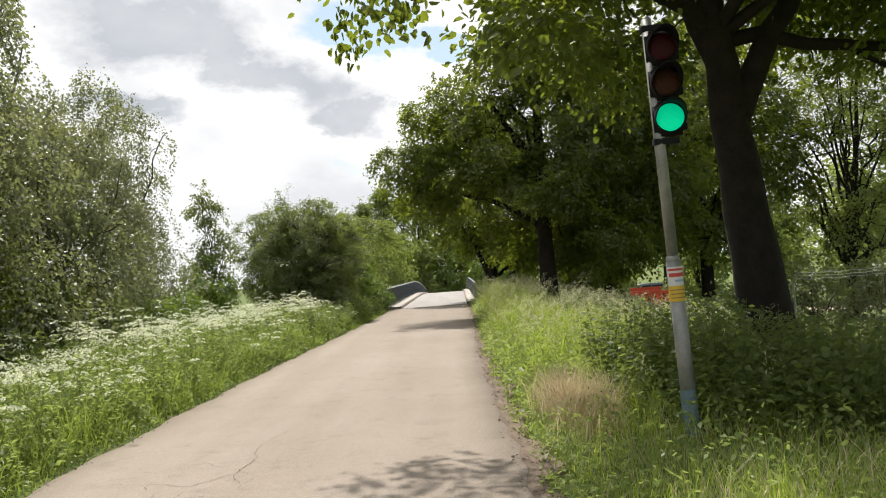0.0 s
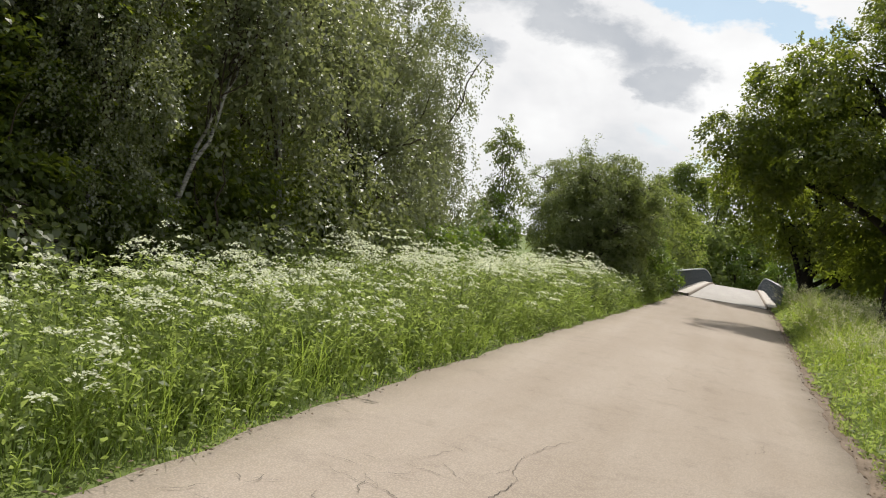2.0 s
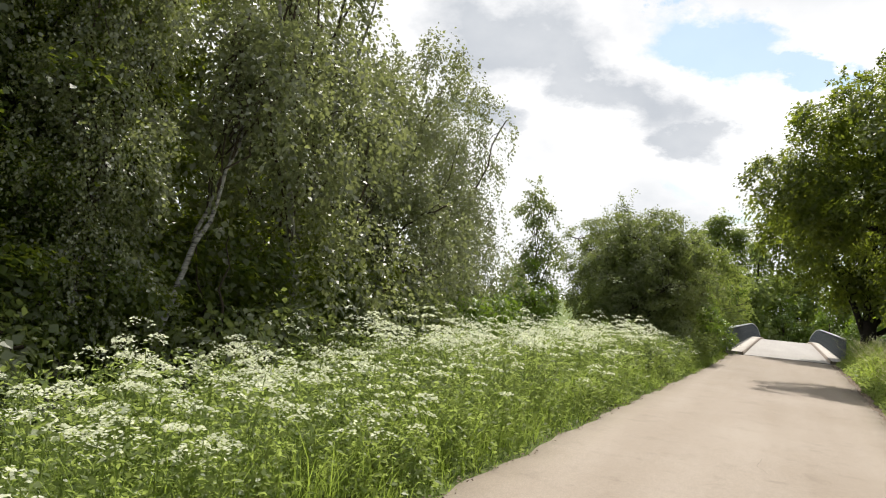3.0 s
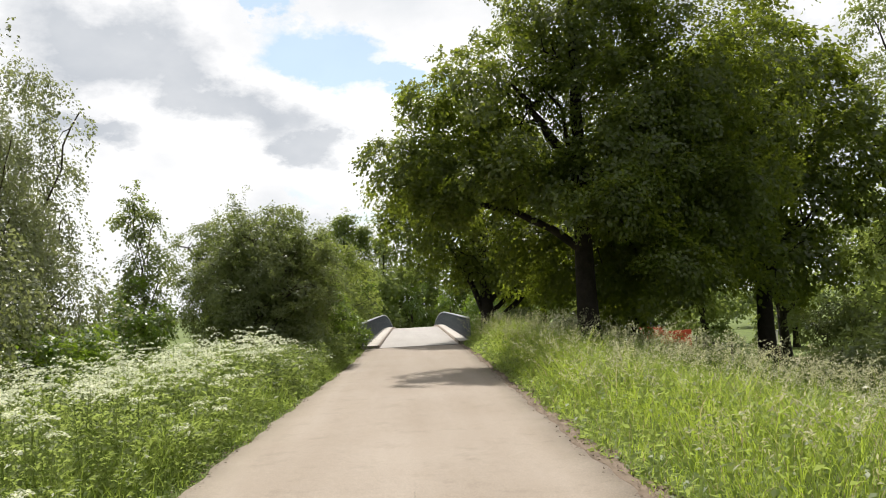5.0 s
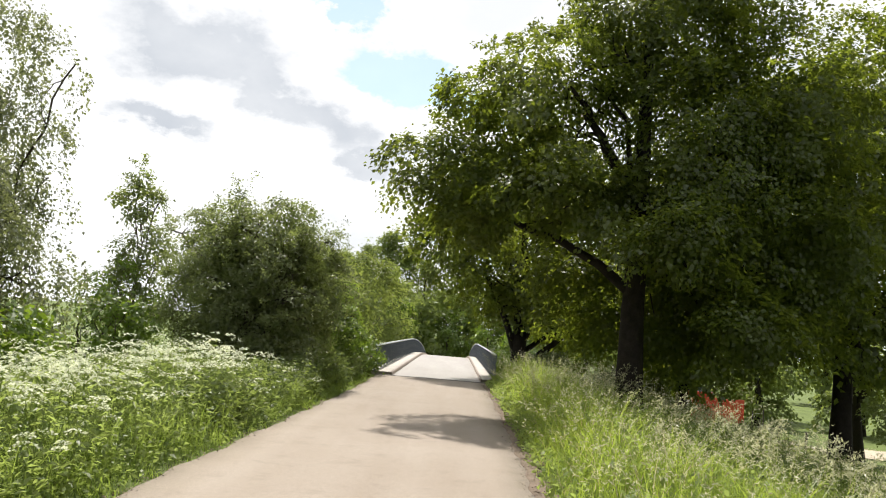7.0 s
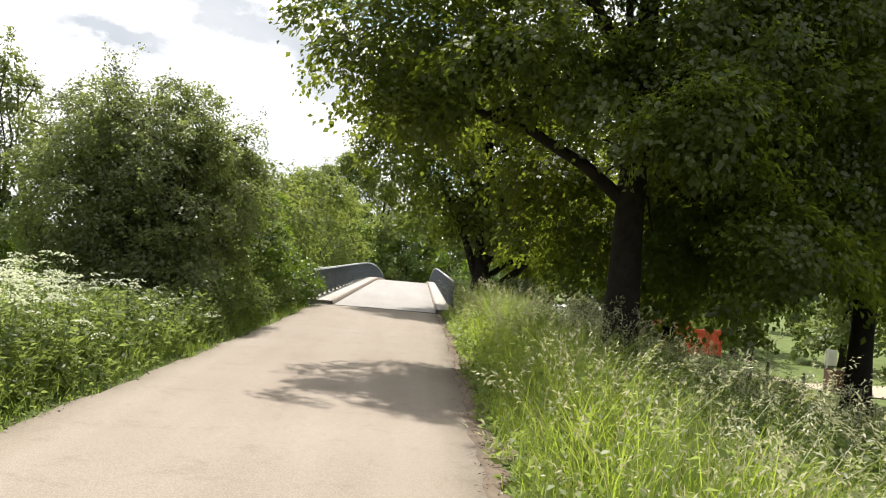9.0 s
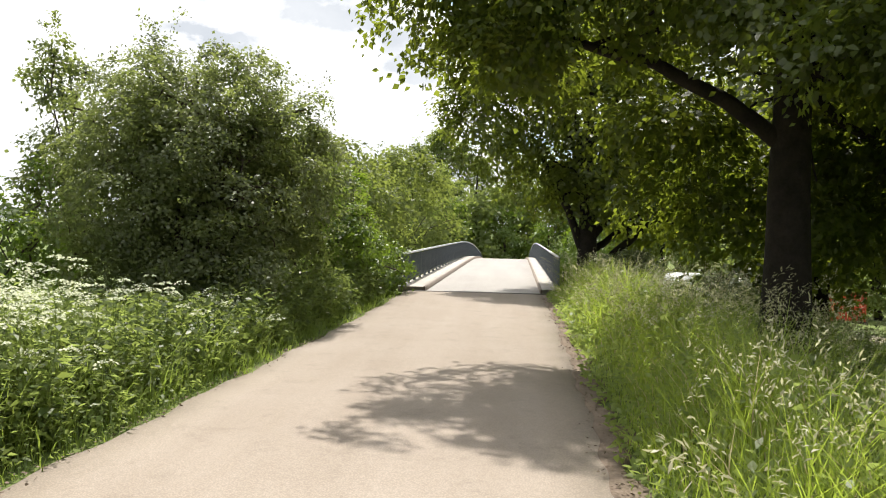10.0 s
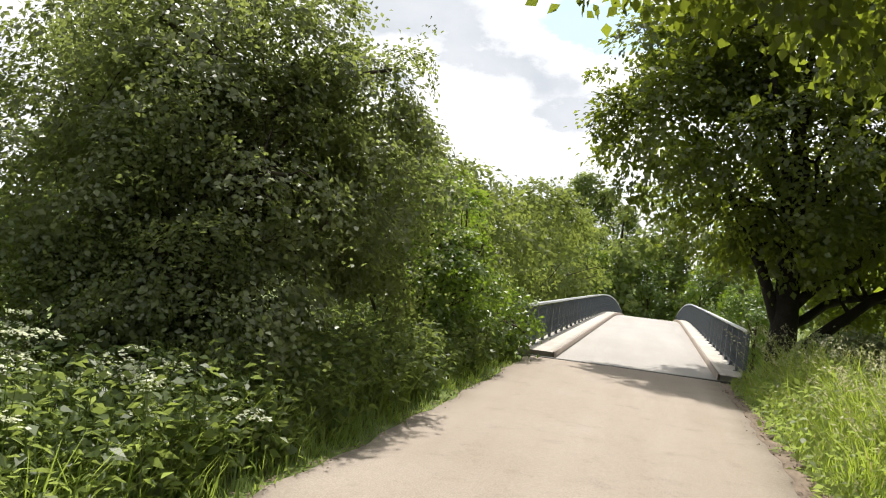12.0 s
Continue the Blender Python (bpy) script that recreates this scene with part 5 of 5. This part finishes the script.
def barrier(x, y, turn):
    """A slatted plastic site barrier on two feet."""
    z = float(ground_z(x, y))
    ob = thing("site_barrier", Matrix.Translation((x, y, z)) @ pose(0, 0, 0, 0, 0, turn), "orange-red slatted plastic site barrier on the meadow", "barrier", "site barriers")
    bm = bmesh.new()
    for z0, z1 in ((1.12, 1.3), (0.62, 0.72), (0.14, 0.24)):
        box(bm, -1.0, -0.03, z0, 1.0, 0.03, z1, 0.012)
    for s in (-1, 1):
        box(bm, s * 0.97 - 0.04, -0.035, 0.02, s * 0.97 + 0.04, 0.035, 1.3, 0.012)
    part("frame", bm, RED_PLASTIC, ob)
    bm = bmesh.new()
    box(bm, -0.045, -0.018, 0.2, 0.045, 0.018, 1.14, 0.006)
    slat = bpy.data.meshes.new("slat")
    bm.to_mesh(slat)
    bm.free()
    slat.materials.append(RED_PLASTIC)
    for k in range(12):
        place_mesh("slat", slat, ob).location = (-0.84 + k * 0.153, 0, 0)
    for s in (-0.7, 0.7):
        bm = bmesh.new()
        box(bm, s - 0.06, -0.35, 0.0, s + 0.06, 0.35, 0.1, 0.02)
        part("foot", bm, RUBBER, ob)


def car(name, x, y, turn, label, paint, tall):
    z = float(ground_z(x, y))
    ob = thing(name, Matrix.Translation((x, y, z)) @ pose(0, 0, 0, 0, 0, turn), label, "vehicle")
    profile = [(-2.15, 0.35), (2.15, 0.35), (2.2, 0.7), (2.05, 0.95), (1.1, 1.05), (0.55, tall), (-1.7, tall), (-2.1, 1.05), (-2.2, 0.7)]
    bm = bmesh.new()
    a = [bm.verts.new((px, -0.85 + 0.1 * (pz > 1.2), pz)) for px, pz in profile]
    b = [bm.verts.new((px, 0.85 - 0.1 * (pz > 1.2), pz)) for px, pz in profile]
    bm.faces.new(a), bm.faces.new(b[::-1])
    for i in range(len(a)):
        j = (i + 1) % len(a)
        bm.faces.new((a[i], b[i], b[j], a[j]))
    bmesh.ops.bevel(bm, geom=list(bm.edges), offset=0.06, segments=2, affect="EDGES")
    part("body", bm, paint, ob, smooth=True)
    for s in (-1, 1):
        for x0, x1 in ((-1.6, -0.7), (-0.6, 0.45)):
            bm = bmesh.new()
            box(bm, x0, s * 0.80 - 0.025, 1.1, x1, s * 0.80 + 0.025, tall - 0.12, 0.02)
            part("window", bm, GLASS_DARK, ob)
        for px in (-1.35, 1.35):
            bm = bmesh.new()
            cyl(bm, Matrix.Translation((px, s * 0.78, 0.32)) @ pose(0, 0, 0, 90, 0, 0), 0.32, 0.32, 0.2, 20)
            wheel = part("wheel", bm, RUBBER, ob)
            bm = bmesh.new()
            cyl(bm, Matrix.Translation((px, s * 0.79, 0.32)) @ pose(0, 0, 0, 90, 0, 0), 0.19, 0.19, 0.22, 16)
            part("rim", bm, WIRE, wheel)


def litter_bin(x, y):
    z = float(ground_z(x, y))
    ob = thing("litter_bin", Matrix.Translation((x, y, z)), "brown wooden litter bin with a pale board behind", "bin")
    bm = bmesh.new()
    for k in range(6):
        box(bm, -0.3 + k * 0.1, -0.3, 0.1, -0.21 + k * 0.1, -0.27, 0.85, 0.006)
        box(bm, -0.3 + k * 0.1, 0.27, 0.1, -0.21 + k * 0.1, 0.3, 0.85, 0.006)
    box(bm, -0.3, -0.26, 0.08, -0.27, 0.26, 0.85)
    box(bm, 0.26, -0.26, 0.08, 0.29, 0.26, 0.85)
    box(bm, -0.3, -0.26, 0.0, 0.29, 0.26, 0.07)
    part("body", bm, BROWN_WOOD, ob)
    bm = bmesh.new()
    box(bm, -0.2, 0.32, 0.0, -0.15, 0.37, 1.6, 0.006)
    box(bm, -0.25, 0.375, 0.95, 0.2, 0.395, 1.55, 0.006)
    part("board", bm, WHITE_PAINT, ob, "pale notice board on a post")


def wire_stakes():
    fence = thing("stake_fence", Matrix.Translation((6.2, 24.0, 0)), "thin dark stakes carrying a wire along the slope", "fence")
    pts = [(0.0, 0.0), (0.8, 3.0), (1.6, 6.0), (2.6, 9.0), (3.8, 12.0), (5.4, 15.0)]
    tops = []
    for x, y in pts:
        g = float(ground_z(6.2 + x, 24.0 + y))
        v, f = tubes([(np.array([(x, y, g - 0.2), (x + 0.01, y, g + 0.5), (x + 0.02, y, g + 1.15)]), np.array([0.03, 0.028, 0.024]))], 6)
        place_mesh("stake", mesh_of("stake", v, f, STAKE_WOOD, True), fence)
        tops.append((x + 0.02, y, g + 1.05))
    v, f = tubes([(np.array(tops), np.full(len(tops), 0.004)), (np.array(tops) - [0, 0, 0.45], np.full(len(tops), 0.004))], 4)
    place_mesh("wire", mesh_of("wire", v, f, WIRE), fence)


mesh_fence()
barrier(12.2, 48.3, 10)
barrier(14.2, 49.5, 25)
barrier(13.3, 52.0, -20)
car("white_van", 10.2, 60.5, 65, "white van parked beyond the meadow", WHITE_PAINT, 2.0)
car("dark_car", 17.5, 66.0, 20, "dark car parked beyond the meadow", DARK_PAINT, 1.5)
litter_bin(16.2, 42.0)
wire_stakes()
v, f = ribbon(39.0, 47.5, lambda y: np.full_like(y, 8.5), lambda y: np.full_like(y, 30.0), lambda y: np.full_like(y, 0.0), 0.02, 0.5, 30)
v = np.asarray(v, dtype=float)
v[:, 1] = 43.0 + (v[:, 1] - 43.0) * 0.45 + 0.9 * np.sin(v[:, 0] * 0.35)
v[:, 2] += ground_z(v[:, 0], v[:, 1]) + 0.05
place_mesh("sandy_path", mesh_of("sandy_path", v, f, SAND, True), label="pale sandy path across the meadow", kind="structure", category="path")
